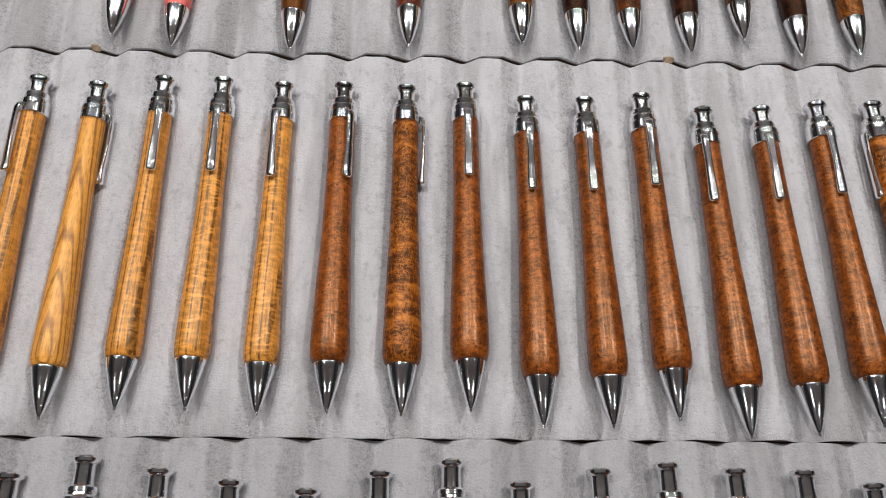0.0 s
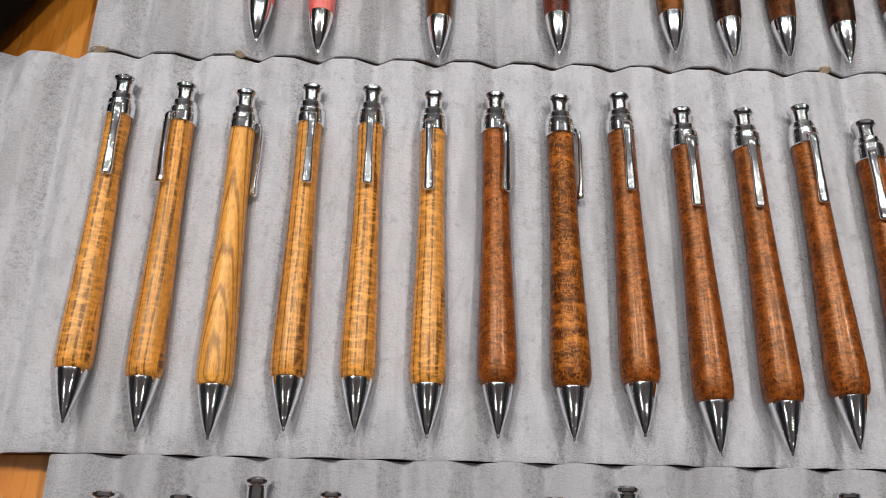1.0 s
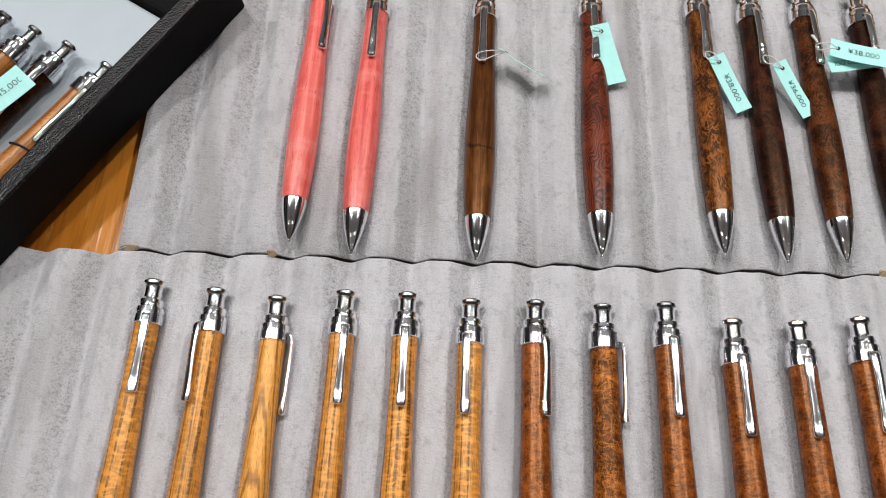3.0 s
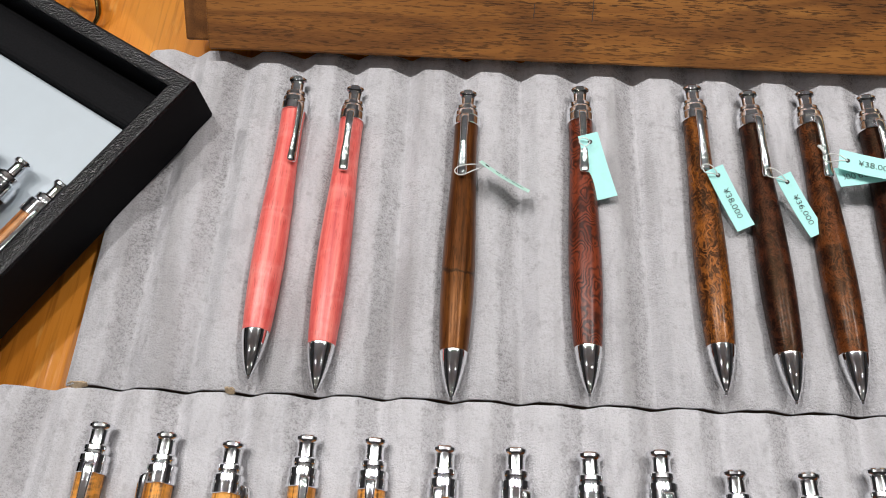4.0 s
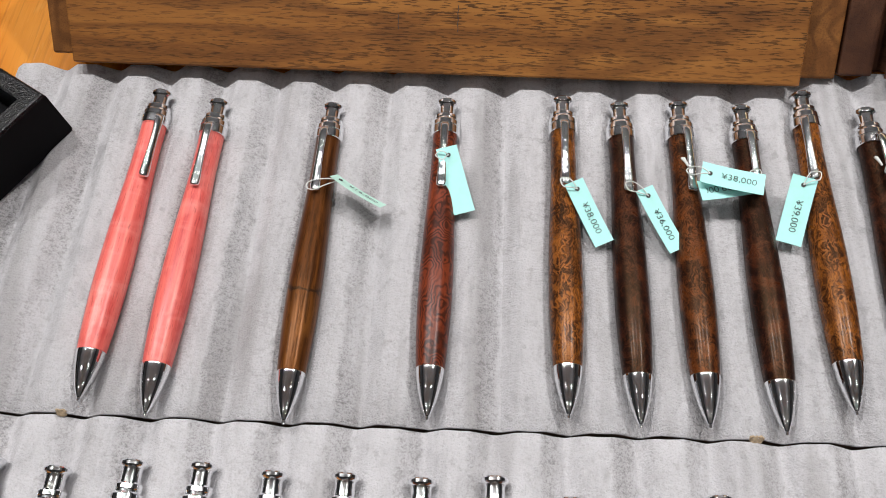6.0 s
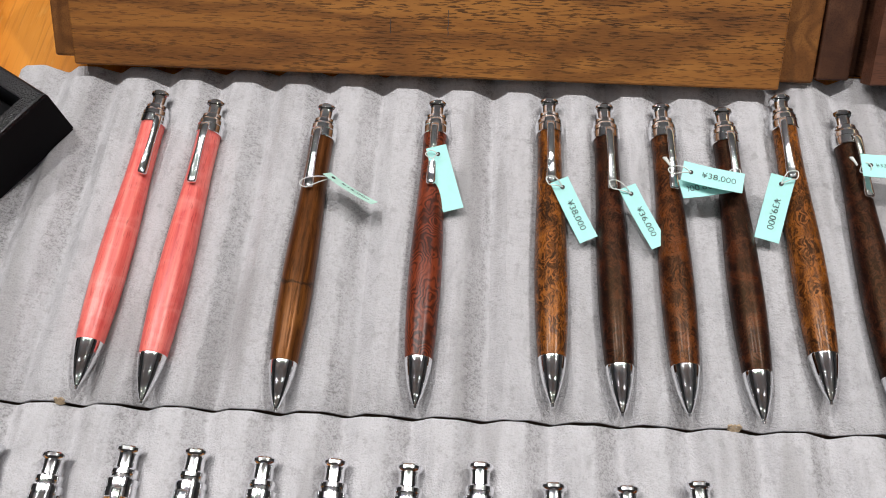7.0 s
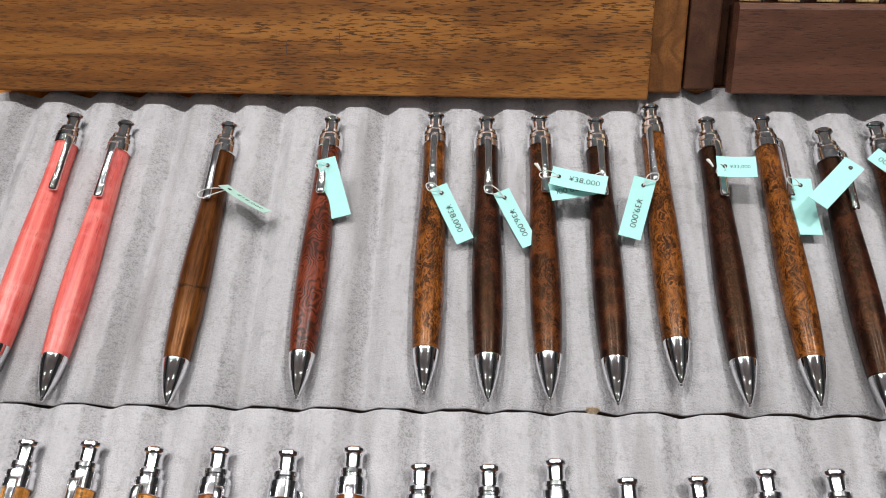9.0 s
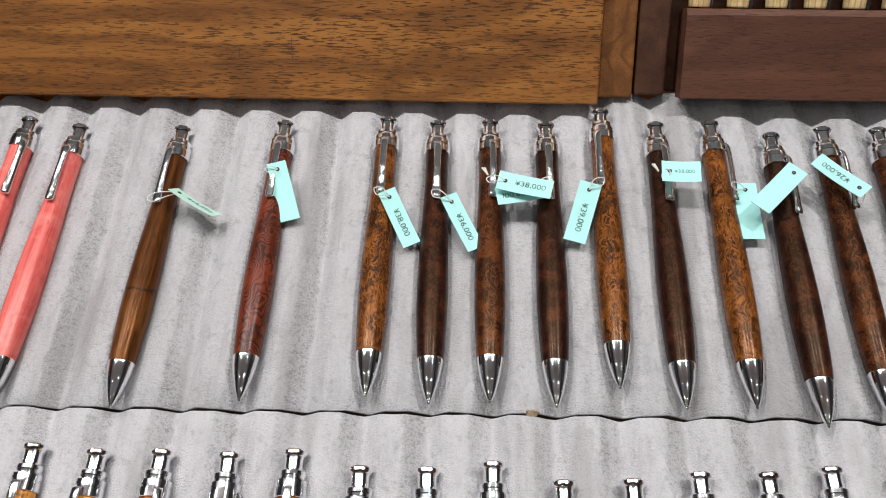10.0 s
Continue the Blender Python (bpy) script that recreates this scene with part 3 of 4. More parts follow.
def pad(label, pivot, turn, xs, ys, lift, slope=(0.0, 0.0), seed=1, tears=(), suede=None):
    """A grooved board under suede. pivot and turn place its own frame, in which a valley runs along x = 0; ys: near and far edge."""
    ob = thing("grooved_display_pad", label, "display pad", pose(pivot[0], pivot[1], lift, 0, 0, math.degrees(turn)), "grooved pads")
    nx = int((xs[1] - xs[0]) / PITCH * 20)
    ny = 44
    bm = bmesh.new()
    top, low = [], []

    def wob(x, y):
        return 0.00035 * noise.noise(Vector((x * 40, y * 25, seed))) + 0.00018 * noise.noise(Vector((x * 160, y * 60, seed + 7)))

    for j in range(ny + 1):
        g = j / ny
        if j in (1, ny - 1):
            g = (0.0012 if j == 1 else (ys[1] - ys[0]) - 0.0012) / (ys[1] - ys[0])
        a, b = [], []
        for i in range(nx + 1):
            x = xs[0] + (xs[1] - xs[0]) * i / nx
            near, far = ys[0] + slope[0] * x, ys[1] + slope[1] * x
            rag = 0.0005 * noise.noise(Vector((x * 90, seed * 3.3, 0)))
            y = near + rag + (far - near) * g
            z = groove(x) + wob(x, y)
            if j in (0, ny):
                z -= 0.0006
            for tx, tw in tears:
                d = math.hypot((x - tx) / tw, (y - near) / 0.0045)
                if d < 1:
                    z += 0.0012 * (1 - d) * math.sin(3.0 * d + 0.6)
            a.append(bm.verts.new((x, y, z)))
            b.append(bm.verts.new((x, y, z - 0.0011)))
        top.append(a)
        low.append(b)
    for j in range(ny):
        for i in range(nx):
            bm.faces.new((top[j][i], top[j][i + 1], top[j + 1][i + 1], top[j + 1][i]))
            bm.faces.new((low[j][i], low[j + 1][i], low[j + 1][i + 1], low[j][i + 1]))
    for i in range(nx):
        bm.faces.new((top[0][i], low[0][i], low[0][i + 1], top[0][i + 1]))
        bm.faces.new((top[ny][i], top[ny][i + 1], low[ny][i + 1], low[ny][i]))
    for j in range(ny):
        bm.faces.new((top[j][0], top[j + 1][0], low[j + 1][0], low[j][0]))
        bm.faces.new((top[j][nx], low[j][nx], low[j + 1][nx], top[j + 1][nx]))
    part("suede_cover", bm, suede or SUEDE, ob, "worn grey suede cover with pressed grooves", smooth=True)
    # the board under it
    bm = bmesh.new()
    rows = []
    for yk in (0, 1):
        line = []
        for i in range(nx + 1):
            x = xs[0] + 0.0006 + (xs[1] - xs[0] - 0.0012) * i / nx
            y = (ys[0] + slope[0] * x + 0.0003) if yk == 0 else (ys[1] + slope[1] * x - 0.0009)
            line.append((bm.verts.new((x, y, groove(x) - 0.0018)), bm.verts.new((x, y, TABLE_Z - lift + 0.0002))))
        rows.append(line)
    for i in range(nx):
        (a, b), (c, d) = rows[0][i], rows[0][i + 1]
        (e, f), (g, h) = rows[1][i], rows[1][i + 1]
        bm.faces.new((a, b, d, c))
        bm.faces.new((e, g, h, f))
        bm.faces.new((a, c, g, e))
        bm.faces.new((b, f, h, d))
    for i in (0, nx):
        (a, b), (e, f) = rows[0][i], rows[1][i]
        bm.faces.new((a, e, f, b))
    part("board", bm, BOARD, ob, "dark brown board edge")
    # torn corners show the pale core
    rnd = random.Random(seed)
    for tx, tw in tears:
        bm = bmesh.new()
        n = 9
        verts = []
        for i in range(n + 1):
            x = tx - tw + 2 * tw * i / n
            y = ys[0] + slope[0] * x
            h = groove(x)
            s = math.sin(math.pi * i / n)
            verts.append((bm.verts.new((x, y - 0.0010 * s - 0.0005 * rnd.random(), h - 0.0014)),
                          bm.verts.new((x, y + 0.0002 + 0.0006 * rnd.random(), h + 0.0002 + 0.0008 * s * (0.5 + 0.5 * rnd.random()))),
                          bm.verts.new((x, y + 0.0012 + 0.0016 * s, h - 0.0004))))
        for a, b in zip(verts, verts[1:]):
            for k in range(3):
                bm.faces.new((a[k], b[k], b[(k + 1) % 3], a[(k + 1) % 3]))
        bm.faces.new(verts[0])
        bm.faces.new(verts[-1])
        part("torn_core", bm, TORN, ob, "pale torn board core")
    return ob


# ---- pens ----
LENGTH = 0.1195
BURL_FORM = smooth_profile([(0.0, 0.0060), (0.0012, 0.0067), (0.0045, 0.00725), (0.012, 0.0072), (0.030, 0.0066), (0.052, 0.00575), (0.076, 0.0053), (0.101, 0.0052)])
ZEBRA_FORM = smooth_profile([(0.0, 0.0057), (0.0012, 0.0062), (0.0045, 0.0065), (0.014, 0.0064), (0.032, 0.0059), (0.055, 0.0052), (0.078, 0.0048), (0.101, 0.0049)])
BELLY_FORM = smooth_profile([(0.0, 0.00525), (0.008, 0.0058), (0.022, 0.0064), (0.038, 0.0065), (0.055, 0.0061), (0.075, 0.0053), (0.090, 0.0050), (0.101, 0.0051)])
CONE = [(0.0, 0.0054), (-0.0006, 0.00555), (-0.003, 0.0051), (-0.0085, 0.0038), (-0.0140, 0.0022), (-0.0173, 0.00085)]
OGIVE = [(0.0, 0.0052), (-0.0006, 0.00525), (-0.004, 0.0048), (-0.009, 0.0038), (-0.0142, 0.0023), (-0.0174, 0.00085)]
MESHES = {}


def shared(key, build, material, name, sharp=35.0):
    """One mesh for each key, used by every pen that is made alike."""
    if key not in MESHES:
        ob = part(name, build(), material, smooth=True, sharp=sharp)
        MESHES[key] = ob.data
        bpy.data.objects.remove(ob)
    return MESHES[key]


def hang(name, me, parent, m=None):
    ob = new(name, me)
    ob.parent = parent
    if m is not None:
        ob.matrix_basis = m
    return ob


def clip_mesh():
    """A sprung clip on the +z side of the barrel: root bridge, narrow neck and a spoon-shaped end."""
    bm = bmesh.new()
    keys = [  # y, z, half width, half thickness
        (0.1042, 0.0046, 0.0016, 0.0010), (0.1040, 0.0060, 0.0018, 0.0011), (0.1030, 0.0072, 0.0018, 0.0010), (0.1000, 0.0076, 0.0017, 0.0009),
        (0.094, 0.0076, 0.0015, 0.0009), (0.088, 0.0075, 0.0015, 0.0009), (0.082, 0.0073, 0.0017, 0.0009), (0.0780, 0.0070, 0.0019, 0.0011),
        (0.0752, 0.0068, 0.0020, 0.0015), (0.0737, 0.0068, 0.0017, 0.0014), (0.0731, 0.0068, 0.0008, 0.0006)]
    rows = []
    for y, z, w, t in smooth_profile(keys, 4):
        rows.append([bm.verts.new((w * math.cos(a), y, z + t * math.sin(a) * (1.0 if math.sin(a) < 0 else 1.0 + 0.15 * math.cos(2 * a)))) for a in [2 * math.pi * k / 14 for k in range(14)]])
    for a, b in zip(rows, rows[1:]):
        for k in range(14):
            bm.faces.new((a[k], a[(k + 1) % 14], b[(k + 1) % 14], b[k]))
    bm.faces.new(rows[0])
    bm.faces.new(rows[-1])
    return bm


def collar_mesh(r):
    k = r / 0.0053
    return lathe([(0.1008, 0.0), (0.1008, 0.0053 * k), (0.1010, 0.0056 * k), (0.1042, 0.0056 * k), (0.1045, 0.0053 * k), (0.1049, 0.0053 * k),
                  (0.1051, 0.0056 * k), (0.1072, 0.0055 * k), (0.1076, 0.0050 * k), (0.1080, 0.0047 * k), (0.1088, 0.0046 * k), (0.1091, 0.0048 * k), (0.1106, 0.0047 * k), (0.1112, 0.0042 * k), (0.1112, 0.0)], 40)


def button_mesh(neck, rise=0.0):
    w = neck + 0.0013
    return lathe([(0.1105, 0.0), (0.1105, neck + 0.0002), (0.1130, neck + 0.0001), (0.1156 + rise, neck + 0.0001), (0.1163 + rise, neck + 0.0004), (0.1168 + rise, w - 0.0003), (0.1172 + rise, w),
                  (0.1182 + rise, w), (0.1187 + rise, w - 0.0003), (0.1192 + rise, w * 0.72), (0.1195 + rise, w * 0.3), (0.1195 + rise, 0.0)], 40)


def pen(label, form, wood, joint, head, z, clip_turn, group, neck=0.0030, tip="cone", rise=0.0, roll=0.0, name="ballpoint_pen", drop=0.0):
    """A push-button pen from the joint of barrel and tip towards its head, which lies lower by drop."""
    lean = math.degrees(math.atan2(-(head[0] - joint[0]), head[1] - joint[1]))
    ob = thing(name, label, "pen", pose(joint[0], joint[1], z, -math.degrees(drop / LENGTH), 0, lean) @ Matrix.Diagonal((1, 1.011, 1, 1)), group)
    turn = pose(0, 0, 0, 0, roll, 0)
    fk = {id(BURL_FORM): "burl", id(ZEBRA_FORM): "zebra", id(BELLY_FORM): "belly"}[id(form)]
    hang("barrel", shared(("barrel", fk, wood.name), lambda: lathe(form, 44), wood, "barrel", 60), ob, turn)
    t = hang("tip", shared(("tip", tip), lambda: lathe(smooth_profile(CONE if tip == "cone" else OGIVE, 5) + [(-0.0176, 0.0)], 40), CHROME, "tip", 60), ob)
    hang("nib", shared(("nib",), lambda: lathe([(-0.0168, 0.0), (-0.0168, 0.0007), (-0.0180, 0.0007), (-0.0186, 0.0005), (-0.0188, 0.0)], 16), CHROME, "nib"), t)
    hang("collar", shared(("collar", fk), lambda: collar_mesh(form[-1][1] + (0.0007 if fk == "belly" else 0.0005)), CHROME, "collar", 25), ob)
    hang("push_button", shared(("button", neck, rise), lambda: button_mesh(neck, rise), CHROME, "push_button", 22), ob)
    hang("clip", shared(("clip",), clip_mesh, CLIP_CHROME, "clip", 50), ob, pose(0, 0, 0, 0, clip_turn, 0))
    return ob


def middle_pens():
    honey = "turned honey-coloured striped wood pen with chrome fittings in a suede groove"
    arch = "turned honey wood pen with arched grain and chrome side clip"
    burl = "turned chestnut burl pen with flared grip and chrome fittings"
    banded = "banded chestnut burl pen with chrome clip turned to the side"
    Z, B = (ZEBRA_FORM, 0.0055, 0.0013), (BURL_FORM, 0.0064, 0.0019)
    rows = [
        (honey, Z, ZEBRA_CROSS, (0.0013, -0.1372), (-0.0005, -0.0152), 14, 0),
        (honey, Z, ZEBRA, (0.0265, -0.1393), (0.0246, -0.0169), -30, 8),
        (arch, Z, ZEBRA_ARCH, (0.0514, -0.1412), (0.0491, -0.0203), 88, 0),
        (honey, Z, ZEBRA, (0.0771, -0.1373), (0.0755, -0.0160), 14, 0),
        (honey, Z, ZEBRA_CROSS, (0.1017, -0.1368), (0.1000, -0.0162), 2, 12),
        (honey, Z, ZEBRA_CROSS, (0.1269, -0.1381), (0.1251, -0.0179), -12, -5),
        (burl, B, BURL, (0.1518, -0.1373), (0.1503, -0.0165), 30, 0),
        (banded, B, BURL_BAND, (0.1784, -0.1373), (0.1765, -0.0168), 84, 0),
        (burl, B, BURL, (0.2035, -0.1351), (0.2013, -0.0134), 4, 0),
        (burl, B, BURL, (0.2296, -0.1405), (0.2269, -0.0187), 0, 0),
        (burl, B, BURL, (0.2550, -0.1399), (0.2521, -0.0183), -6, 0),
        (burl, B, BURL, (0.2794, -0.1368), (0.2766, -0.0157), 0, 0),
        (burl, B, BURL, (0.3052, -0.1426), (0.3028, -0.0224), -24, 0),
        (burl, B, BURL, (0.3305, -0.1411), (0.3282, -0.0204), -10, 0),
        (burl, B, BURL, (0.3553, -0.1376), (0.3529, -0.0164), 0, 0),
        (burl, B, BURL_BAND, (0.3800, -0.1366), (0.3777, -0.0157), -74, 0),
        (burl, B, BURL, (0.4034, -0.1336), (0.4009, -0.0126), 5, 0),
        (burl, B, BURL, (0.4286, -0.1356), (0.4263, -0.0147), 0, 0),
    ]
    for label, (form, z, drop), wood, joint, head, turn, roll in rows:
        pen(label, form, wood, joint, head, z, turn, "pens on the middle pad", 0.0035, "cone", 0.0, roll, drop=drop)


def upper_pens():
    U = 0.0066
    rows = [
        ("pink dyed wood pen with chrome clip on the grey pad", PINK, (0.0504, 0.0211), (0.0494, 0.1411), 36),
        ("pink dyed wood pen with chrome clip on the grey pad", PINK, (0.0761, 0.0172), (0.0756, 0.1369), 3),
        ("brown walnut pen with a dark growth band and tag string", WALNUT_PEN, (0.1261, 0.0173), (0.1256, 0.1368), -6),
        ("red-brown pen with ringed grain and a mint tag", RED_RINGS, (0.1764, 0.0218), (0.1746, 0.1404), 0),
        ("glossy golden burl pen with chrome clip", GOLD_BURL, (0.2259, 0.0253), (0.2237, 0.1438), 0),
        ("dark brown burl pen with chrome clip", DARK_BURL, (0.2507, 0.0234), (0.2476, 0.1428), 5),
        ("rust-brown burl pen with chrome clip", RUST_BURL, (0.2746, 0.0248), (0.2722, 0.1441), 10),
        ("dark brown burl pen with chrome clip", DARK_BURL, (0.3005, 0.0239), (0.2984, 0.1436), 2),
        ("glossy golden burl pen lying higher in its groove", GOLD_BURL, (0.3253, 0.0325), (0.3243, 0.1518), -24),
        ("dark brown burl pen with chrome clip", DARK_BURL, (0.3503, 0.0250), (0.3494, 0.1459), 12),
        ("glossy golden burl pen with chrome clip turned aside", GOLD_BURL, (0.3768, 0.0265), (0.3746, 0.1475), 42),
        ("dark brown burl pen with chrome clip", DARK_BURL, (0.4025, 0.0201), (0.4016, 0.1412), 32),
        ("rust-brown burl pen with chrome clip turned aside", RUST_BURL, (0.4269, 0.0241), (0.4255, 0.1441), 44),
        ("rust-brown burl pen with chrome clip", RUST_BURL, (0.4523, 0.0243), (0.4506, 0.1440), 20),
    ]
    for label, wood, joint, head, turn in rows:
        pen(label, BELLY_FORM, wood, joint, head, U, turn, "pens on the upper pad", 0.0033, "ogive", drop=0.0013)


def lower_pens():
    heads = [(0.0197, -0.1786), (0.0453, -0.1788), (0.0703, -0.1727), (0.0957, -0.1763), (0.1203, -0.1797), (0.1467, -0.1822), (0.1718, -0.1757),
             (0.1969, -0.1714), (0.2213, -0.1786), (0.2496, -0.1735), (0.2741, -0.1710), (0.2986, -0.1725), (0.3237, -0.1726), (0.3484, -0.1767)]
    for i, (x, y) in enumerate(heads):
        pen("chrome-topped chestnut wood pen on the near pad", BURL_FORM, BURL, (x + 0.0022, y - 0.1215), (x, y), 0.0058, 15 * math.sin(i * 2.1),
            "pens on the near pad", 0.0034, "cone", 0.002, drop=0.0019)


# ---- price tags ----
def tag(label, centre, angle, wide, long, text="", tilt=(0, 0), flip=False, paper=None, hole_end=1, size=0.0037, curl=0.0006, text_shift=0.0):
    """A paper tag. angle: the direction of its long side, from the hole outwards."""
    m = pose(*centre, 0, 0, angle) @ pose(0, 0, 0, tilt[0], tilt[1], 0)
    ob = thing("price_tag", label, "price tag", m, "price tags")
    bm = bmesh.new()
    n = 10
    rows = []
    for i in range(n + 1):
        x = -long / 2 + long * i / n
        z = curl * (4 * (i / n - 0.5) ** 2)
        rows.append([bm.verts.new((x, s * wide / 2, z + dz)) for s, dz in ((-1, 0), (1, 0), (1, 0.00022), (-1, 0.00022))])
    for a, b in zip(rows, rows[1:]):
        for k in range(4):
            bm.faces.new((a[k], b[k], b[(k + 1) % 4], a[(k + 1) % 4]))
    bm.faces.new(rows[0])
    bm.faces.new(rows[-1])
    part("card", bm, paper or TAG_PAPER, ob)
    hole = lathe([(0.0, 0.0), (0.0, 0.0009), (0.0003, 0.0009), (0.0003, 0.0)], 18)
    bmesh.ops.rotate(hole, verts=hole.verts[:], cent=(0, 0, 0), matrix=Matrix.Rotation(radians(90), 3, "X"))
    bmesh.ops.translate(hole, verts=hole.verts[:], vec=(-long / 2 + 0.0034, 0, curl * 0.55 + 0.00022))
    part("eyelet", hole, RUBBER, ob, "dark punched hole")
    if text:
        letters(text, size, INK, ob, pose(0.0025 + text_shift, 0, 0.00045 + curl * 0.15, 0, 0, 180 if flip else 0) @ Matrix.Diagonal((1.12, 1.0, 1.0, 1.0)), "printed price in thin black digits")
    return ob


def thread_loop(ob, keys, r=0.00022, knot=None):
    """A cotton loop, in world places, under a tag."""
    bm = tube(curve_points(keys, 7), r, 7)
    if knot is not None:
        k = Vector(knot)
        tube([k, k + Vector((-0.0012, 0.0012, 0.0006)), k + Vector((-0.0026, 0.0032, 0.0008))], [0.0004, 0.0003, 0.0005], 7, bm=bm)
        tube([k, k + Vector((-0.0006, 0.0016, 0.0003)), k + Vector((-0.0016, 0.0036, 0.0002))], [0.0004, 0.0003, 0.0005], 7, bm=bm)
    bm.transform(ob.matrix_basis.inverted())
    part("string", bm, THREAD, ob, "thin white cotton string", smooth=True)


def tag_with_loop(label, centre, angle, wide, long, anchor, text="", knot=None, **kw):
    """A tag whose string runs round the clip's end at anchor."""
    ob = tag(label, centre, angle, wide, long, text, **kw)
    e = ob.matrix_basis @ Vector((-long / 2 + 0.0034, 0, 0.0007))
    a = Vector(anchor)
    side = Vector((-(a - e).y, (a - e).x, 0))
    side = side.normalized() * 0.0016 if side.length > 1e-6 else Vector((0.0016, 0, 0))
    mid = (a + e) / 2
    up = Vector((0, 0, 0.0012))
    thread_loop(ob, [e, mid + side + up, a + side * 1.3, a + (a - e).normalized() * 0.0022, a - side * 1.3, mid - side * 0.7 + up, e], knot=knot)
    return ob


def price_tags():
    mint = "mint green paper price tag tied to a pen clip"
    blank = "blank mint green paper tag tied to a pen clip"
    tag_with_loop("pale green paper tag standing on its edge", (0.1424, 0.0915, 0.0122), -27, 0.0095, 0.0235, (0.1244, 0.0919, 0.0155), "¥16,000", tilt=(-54, 11.5), paper=TAG_PALE)
    tag_with_loop(blank, (0.1807, 0.0999, 0.0109), -71, 0.0086, 0.0282, (0.1744, 0.1079, 0.0162), tilt=(0, 16))
    tag_with_loop(mint, (0.2336, 0.0878, 0.0105), -62, 0.0080, 0.0275, (0.2241, 0.0984, 0.0155), "¥38,000", tilt=(0, 14))
    tag_with_loop(mint, (0.2611, 0.0860, 0.0109), -61, 0.0080, 0.0275, (0.2494, 0.0979, 0.0155), "¥36,000", tilt=(-8, 12))
    tag_with_loop(mint, (0.2879, 0.1013, 0.0179), -12, 0.0095, 0.0240, (0.2733, 0.1054, 0.0165), "¥38,000", tilt=(0, 0), knot=(0.2718, 0.1072, 0.0169))
    tag_with_loop("mint green paper price tag lying under another tag", (0.2863, 0.0992, 0.0147), 192, 0.0085, 0.0215, (0.2980, 0.1054, 0.0162), "¥39,000", tilt=(-4, 0))
    tag_with_loop(mint, (0.3133, 0.0925, 0.0112), -106, 0.0096, 0.0280, (0.3207, 0.1056, 0.0162), "¥39,000", tilt=(0, 14))
    tag_with_loop(mint, (0.3557, 0.1103, 0.0179), -3, 0.0108, 0.0165, (0.3493, 0.1099, 0.0167), "¥33,000", size=0.0024, tilt=(0, -4), knot=(0.3462, 0.1112, 0.0169), text_shift=-0.0010)
    tag_with_loop(blank, (0.3854, 0.0970, 0.0082), -89, 0.0100, 0.0282, (0.3795, 0.1069, 0.0132), tilt=(0, 2))
    tag_with_loop(blank, (0.3962, 0.1028, 0.0179), -133, 0.0092, 0.0282, (0.4042, 0.1124, 0.0147), tilt=(0, 1))
    tag_with_loop(mint, (0.4231, 0.1096, 0.0183), 134, 0.0084, 0.0248, (0.4310, 0.1004, 0.0152), "¥26,000", tilt=(0, 2))


# ---- leaning wooden cases behind the pads ----
CASE = pose(0, 0.1535, 0.0103, 47, 0, 0)  # lower front edge; local y runs up the slope, local z out of the front


def walnut_case():
    ob = thing("walnut_case", "leaning walnut case with an open-pored front panel behind the pad", "wooden case", CASE)
    part("front_panel", slab(0.0072, 0.3225, 0.0, 0.0780, -0.0090, 0.0, 0.0009), BOX_WOOD, ob, "oiled walnut panel with dark pores and fine scratches")
    for x0, x1 in ((-0.0058, 0.0068), (0.3229, 0.3394)):
        part("side_panel", slab(x0, x1, 0.0026, 0.0780, -0.0262, -0.0080, 0.0012), BOX_SIDE, ob)
    part("back_panel", slab(0.0083, 0.3220, 0.0012, 0.0780, -0.0262, -0.0212, 0.0008), BOX_SIDE, ob)
    part("bottom_panel", slab(0.0083, 0.3220, 0.0030, 0.0085, -0.0210, -0.0094), BOX_SIDE, ob)
    for x in (0.05, 0.28):
        leg = slab(x - 0.006, x + 0.006, 0.050, 0.062, -0.0800, -0.0264, 0.0008)
        part("rear_leg", leg, BOX_SIDE, ob)
    for x, y, h in ((0.1778, 0.0235, 0.0055), (0.1525, 0.0215, 0.0030)):
        keys = [(x + 0.0002 * math.sin(k * 2.3), y - h + 2 * h * k / 7, 0.00004) for k in range(8)]
        part("scratch", tube(keys, 0.00014, 6), INK, ob, "thin dark scratch")
    return ob


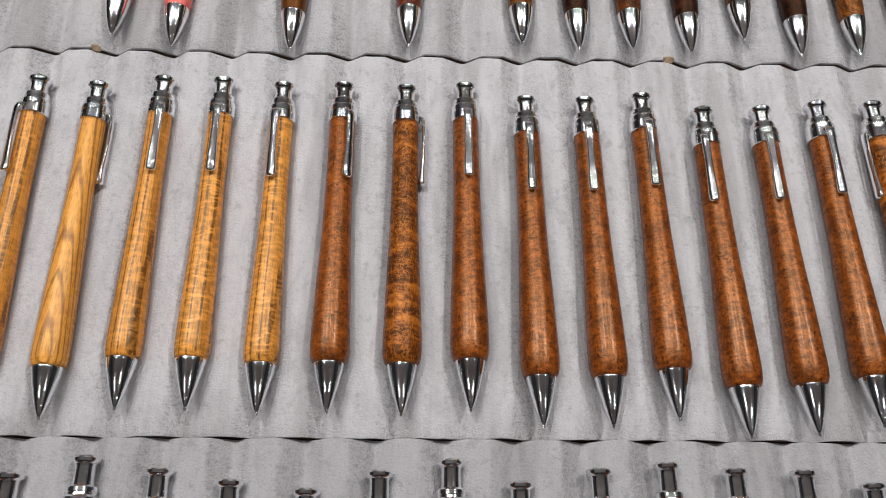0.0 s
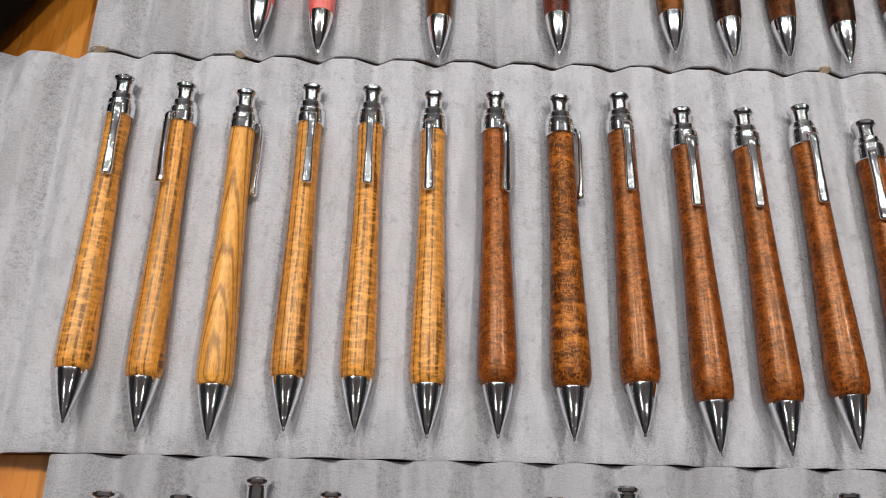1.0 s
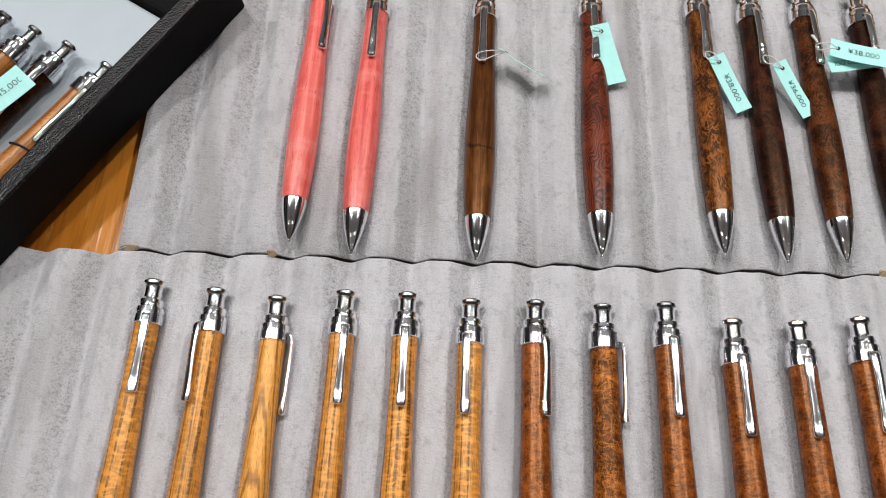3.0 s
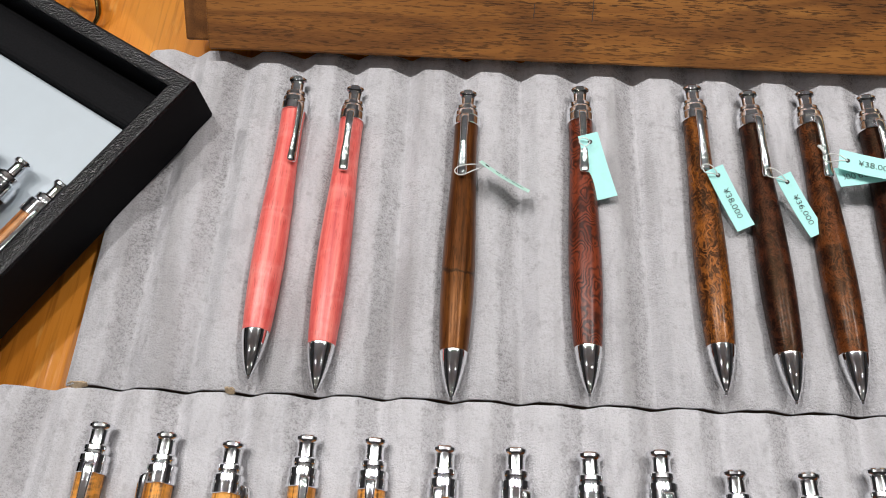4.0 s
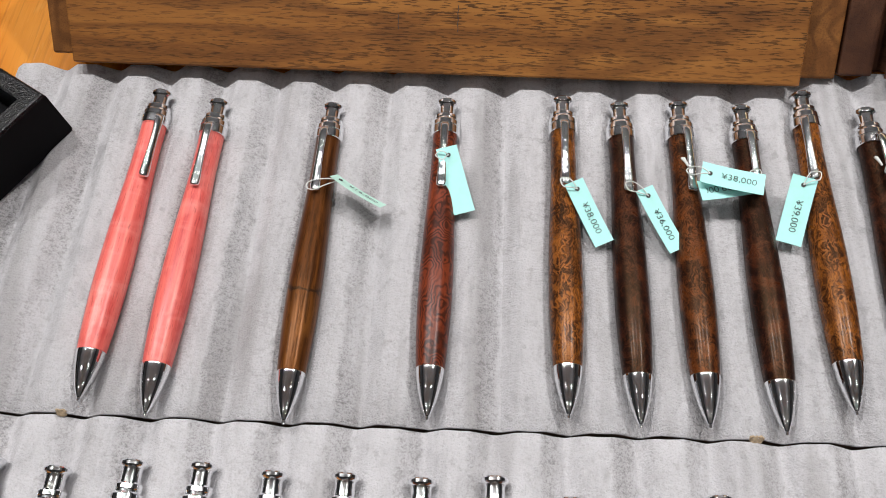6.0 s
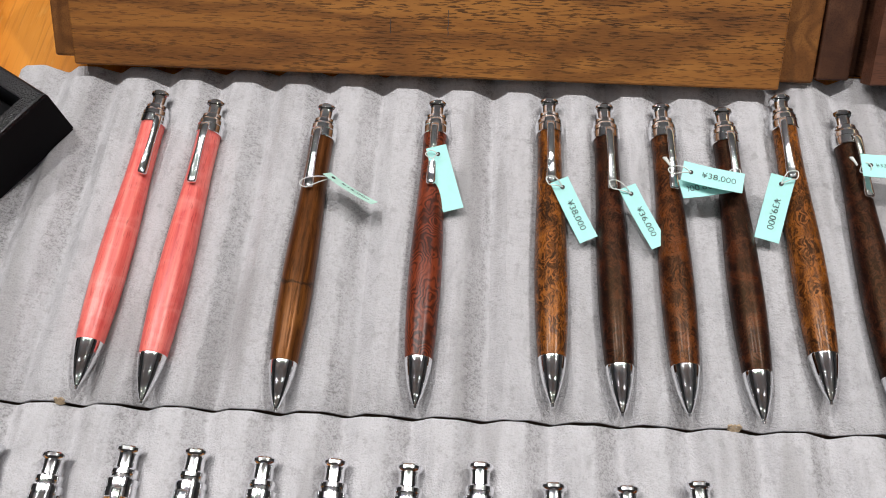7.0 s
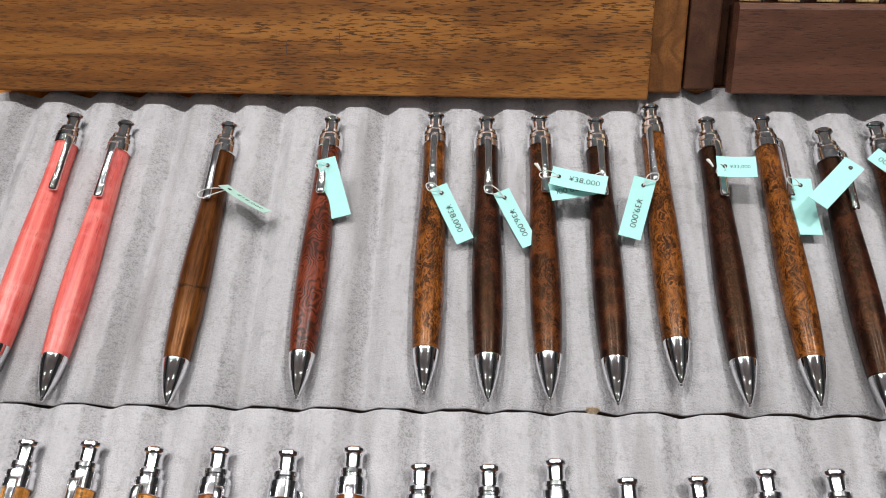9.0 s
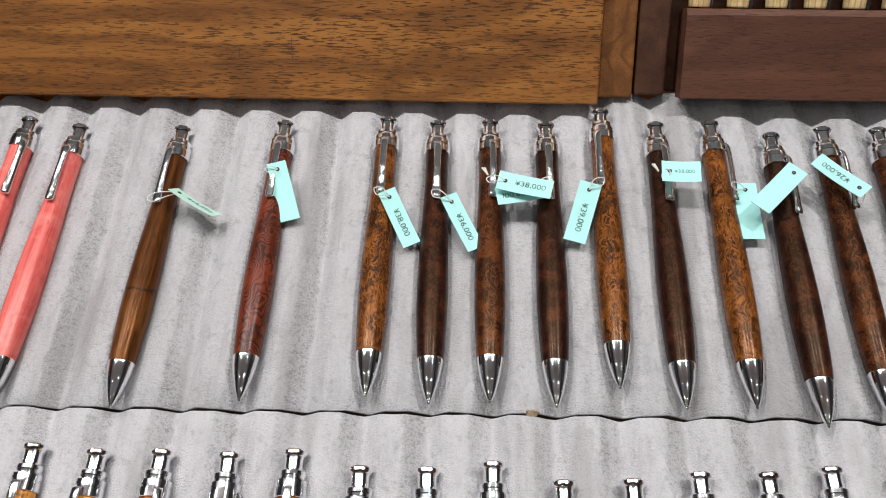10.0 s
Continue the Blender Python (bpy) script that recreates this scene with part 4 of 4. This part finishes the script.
def dark_case():
    ob = thing("dark_wood_case", "leaning dark walnut case with a low front rail", "wooden case", CASE)
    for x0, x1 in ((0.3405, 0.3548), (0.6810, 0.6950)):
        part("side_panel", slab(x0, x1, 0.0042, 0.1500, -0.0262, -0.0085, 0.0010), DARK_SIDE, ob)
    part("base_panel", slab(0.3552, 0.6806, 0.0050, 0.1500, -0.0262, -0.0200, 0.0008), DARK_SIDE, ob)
    # the rail's section: flat front, sloped upper edge
    section = [(0.0036, 0.0000), (0.0042, 0.0006), (0.0414, 0.0006), (0.0424, 0.0002), (0.0438, -0.0012), (0.0442, -0.0024), (0.0442, -0.0095), (0.0036, -0.0095)]
    rail = bmesh.new()
    ends = [[rail.verts.new((x, y, z)) for y, z in section] for x in (0.3602, 0.6780)]
    for k in range(len(section)):
        rail.faces.new((ends[0][k], ends[1][k], ends[1][(k + 1) % len(section)], ends[0][(k + 1) % len(section)]))
    rail.faces.new(ends[0])
    rail.faces.new(ends[1])
    part("front_rail", rail, DARK_WOOD, ob, "smooth dark walnut rail")
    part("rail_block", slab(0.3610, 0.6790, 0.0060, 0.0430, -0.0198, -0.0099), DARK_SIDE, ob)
    for x in (0.40, 0.63):
        part("rear_leg", slab(x - 0.006, x + 0.006, 0.050, 0.062, -0.0800, -0.0264, 0.0008), DARK_SIDE, ob)
    return ob


def drawer_pens():
    """Pale wooden pens side by side above the rail of the dark case."""
    form = lathe(smooth_profile([(0.0, 0.0044), (0.002, 0.0050), (0.03, 0.0054), (0.08, 0.0050), (0.100, 0.0048)], 6), 28)
    barrel = part("barrel", form, PALE_PEN, smooth=True, sharp=60)
    clip = part("clip", slab(-0.0013, 0.0013, -0.002, 0.030, 0.0050, 0.0066, 0.0005), BLACK_METAL)
    meshes = barrel.data, clip.data
    for o in (barrel, clip):
        bpy.data.objects.remove(o)
    for i in range(17):
        x = 0.3685 + 0.0177 * i
        ob = thing("wooden_pen", "pale maple pen with black clip lying above the dark rail", "pen", CASE @ pose(x, 0.0455, -0.0140, 0, 0, -1.5), "pale pens in the dark case")
        hang("barrel", meshes[0], ob)
        hang("clip", meshes[1], ob, pose(0, 0, 0, 0, 74, 0))


# ---- black tray ----
TRAY = (0.0138, 0.1217)  # outer corner
TRAY_TURN = -30.0
TRAY_Z = 0.0031


def tray():
    """A leatherette tray; its own frame runs left (-x) and towards the viewer (-y) from the corner."""
    m = pose(TRAY[0], TRAY[1], TRAY_Z, 0, 0, TRAY_TURN)
    ob = thing("black_tray", "black leatherette pen tray with white lining resting on the pads", "tray", m)
    W, L, H, R = 0.24, 0.175, 0.0260, 0.0088
    # one mitred rim whose outer side leans in towards the top; (inset, height) round its section
    section = [(0.0, 0.0018), (0.0008, 0.0012 + H * 0.9), (0.0014, H - 0.0003), (0.0022, H), (R - 0.0010, H), (R - 0.0002, H - 0.0004), (R, H - 0.0012), (R, 0.0018)]
    bm = bmesh.new()
    rings = [[bm.verts.new((x, y, z)) for x, y in ((-d, -d), (-W + d, -d), (-W + d, -L + d), (-d, -L + d))] for d, z in section]
    for a, b in zip(rings, rings[1:] + rings[:1]):
        for k in range(4):
            bm.faces.new((a[k], a[(k + 1) % 4], b[(k + 1) % 4], b[k]))
    rim = part("rim", bm, LEATHER, ob, "pebbled black leatherette rim with smooth black sides")
    rim.data.materials.append(SHADED_SIDE)
    # smooth side faces get a duller black copy for the shade they lie in
    for f in rim.data.polygons:
        f.material_index = 1 if abs(f.normal.z) < 0.3 else 0
    part("bottom", slab(-W + 0.0004, -0.0004, -L + 0.0004, -0.0004, 0.0, 0.0016), LINING, ob)
    part("lining", slab(-W + R, -R - 0.0003, -R - 0.0200, -R - 0.0006, 0.0018, 0.0120, 0.002), LINING, ob, "black velvet padded strip")
    part("white_sheet", slab(-W + R + 0.0004, -R + 0.0004, -L + R, -R - 0.0205, 0.0018, 0.0072, 0.0008), WHITE_PAD, ob, "white foam sheet")
    return m


def tray_pens(m):
    """Four pens in the tray, heads towards its far side."""
    U = BELLY_FORM
    spec = [(-0.0186, -0.0650, TAN_PEN, "tan wood pen with a black band in the tray", 40),
            (-0.0400, -0.0660, DARK_BURL, "dark wood pen with a mint tag in the tray", 25),
            (-0.0580, -0.0680, TAN_PEN, "tan wood pen lying in the black tray", -20),
            (-0.0745, -0.0695, DARK_BURL, "dark wood pen lying in the black tray", 10)]
    for x, y, wood, label, turn in spec:
        head = m @ Vector((x, y, 0))
        joint = m @ Vector((x - 0.0005, y - LENGTH, 0))
        pen(label, U, wood, joint, head, TRAY_Z + 0.0140, turn, "pens in the tray", 0.0028, "ogive")
    # elastic band round the first barrel
    band = bmesh.new()
    c = Vector((spec[0][0] - 0.0003, spec[0][1] - 0.0500, 0.0140))
    ring = [c + Vector((0.0063 * math.cos(a), 0.0008 * math.sin(2 * a), 0.0063 * math.sin(a))) for a in [2 * math.pi * k / 24 for k in range(25)]]
    tube(ring, 0.00045, 8, bm=band)
    band.transform(m)
    tagged(part("elastic_band", band, RUBBER, smooth=True), "thin black elastic band round a tan pen", "elastic band")
    p = m @ Vector((-0.0398, -0.1013, 0.0222))
    tag("mint green price tag lying on pens in the tray", p, -131 + 180 + 2, 0.0125, 0.0240, "¥45,000", tilt=(8, 0), size=0.0041)


def brass_stand():
    """A small folded brass stand on the table behind the tray."""
    ob = thing("brass_stand", "small polished brass stand with bent legs on the table", "brass stand", pose(-0.0700, 0.1900, TABLE_Z, 0, 0, -38))
    z = 0.0012
    part("leg", tube(curve_points([(0.014, -0.004, z), (0.013, 0.004, z + 0.004), (0.004, 0.011, z + 0.013), (-0.012, 0.014, z + 0.022), (-0.030, 0.013, z + 0.028)]), 0.0013, 10, 1.6), BRASS, ob, smooth=True)
    part("leg", tube(curve_points([(-0.004, -0.010, z), (-0.010, -0.006, z + 0.006), (-0.020, 0.000, z + 0.015), (-0.034, 0.004, z + 0.024)]), 0.0013, 10, 1.6), BRASS, ob, smooth=True)
    foot = slab(-0.006, 0.012, -0.010, -0.001, 0.0, 0.0016, 0.0006)
    part("foot", foot, BRASS, ob)
    part("cross_bar", tube(curve_points([(0.004, 0.011, z + 0.013), (-0.004, 0.004, z + 0.013), (-0.018, -0.001, z + 0.014)]), 0.0009, 10), BRASS, ob, smooth=True)


room()
spotlights()
track_lights()
table()
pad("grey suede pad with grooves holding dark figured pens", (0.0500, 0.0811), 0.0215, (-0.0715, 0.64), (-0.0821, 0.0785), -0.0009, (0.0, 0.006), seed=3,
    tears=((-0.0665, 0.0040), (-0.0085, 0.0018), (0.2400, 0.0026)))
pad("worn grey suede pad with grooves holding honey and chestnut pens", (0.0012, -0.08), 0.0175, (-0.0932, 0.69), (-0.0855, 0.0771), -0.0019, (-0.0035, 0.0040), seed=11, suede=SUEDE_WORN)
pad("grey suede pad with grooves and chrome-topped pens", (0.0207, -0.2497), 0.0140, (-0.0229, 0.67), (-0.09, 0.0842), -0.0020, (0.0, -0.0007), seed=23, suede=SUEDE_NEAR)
middle_pens()
upper_pens()
lower_pens()
walnut_case()
dark_case()
drawer_pens()
tray_pens(tray())
brass_stand()
price_tags()
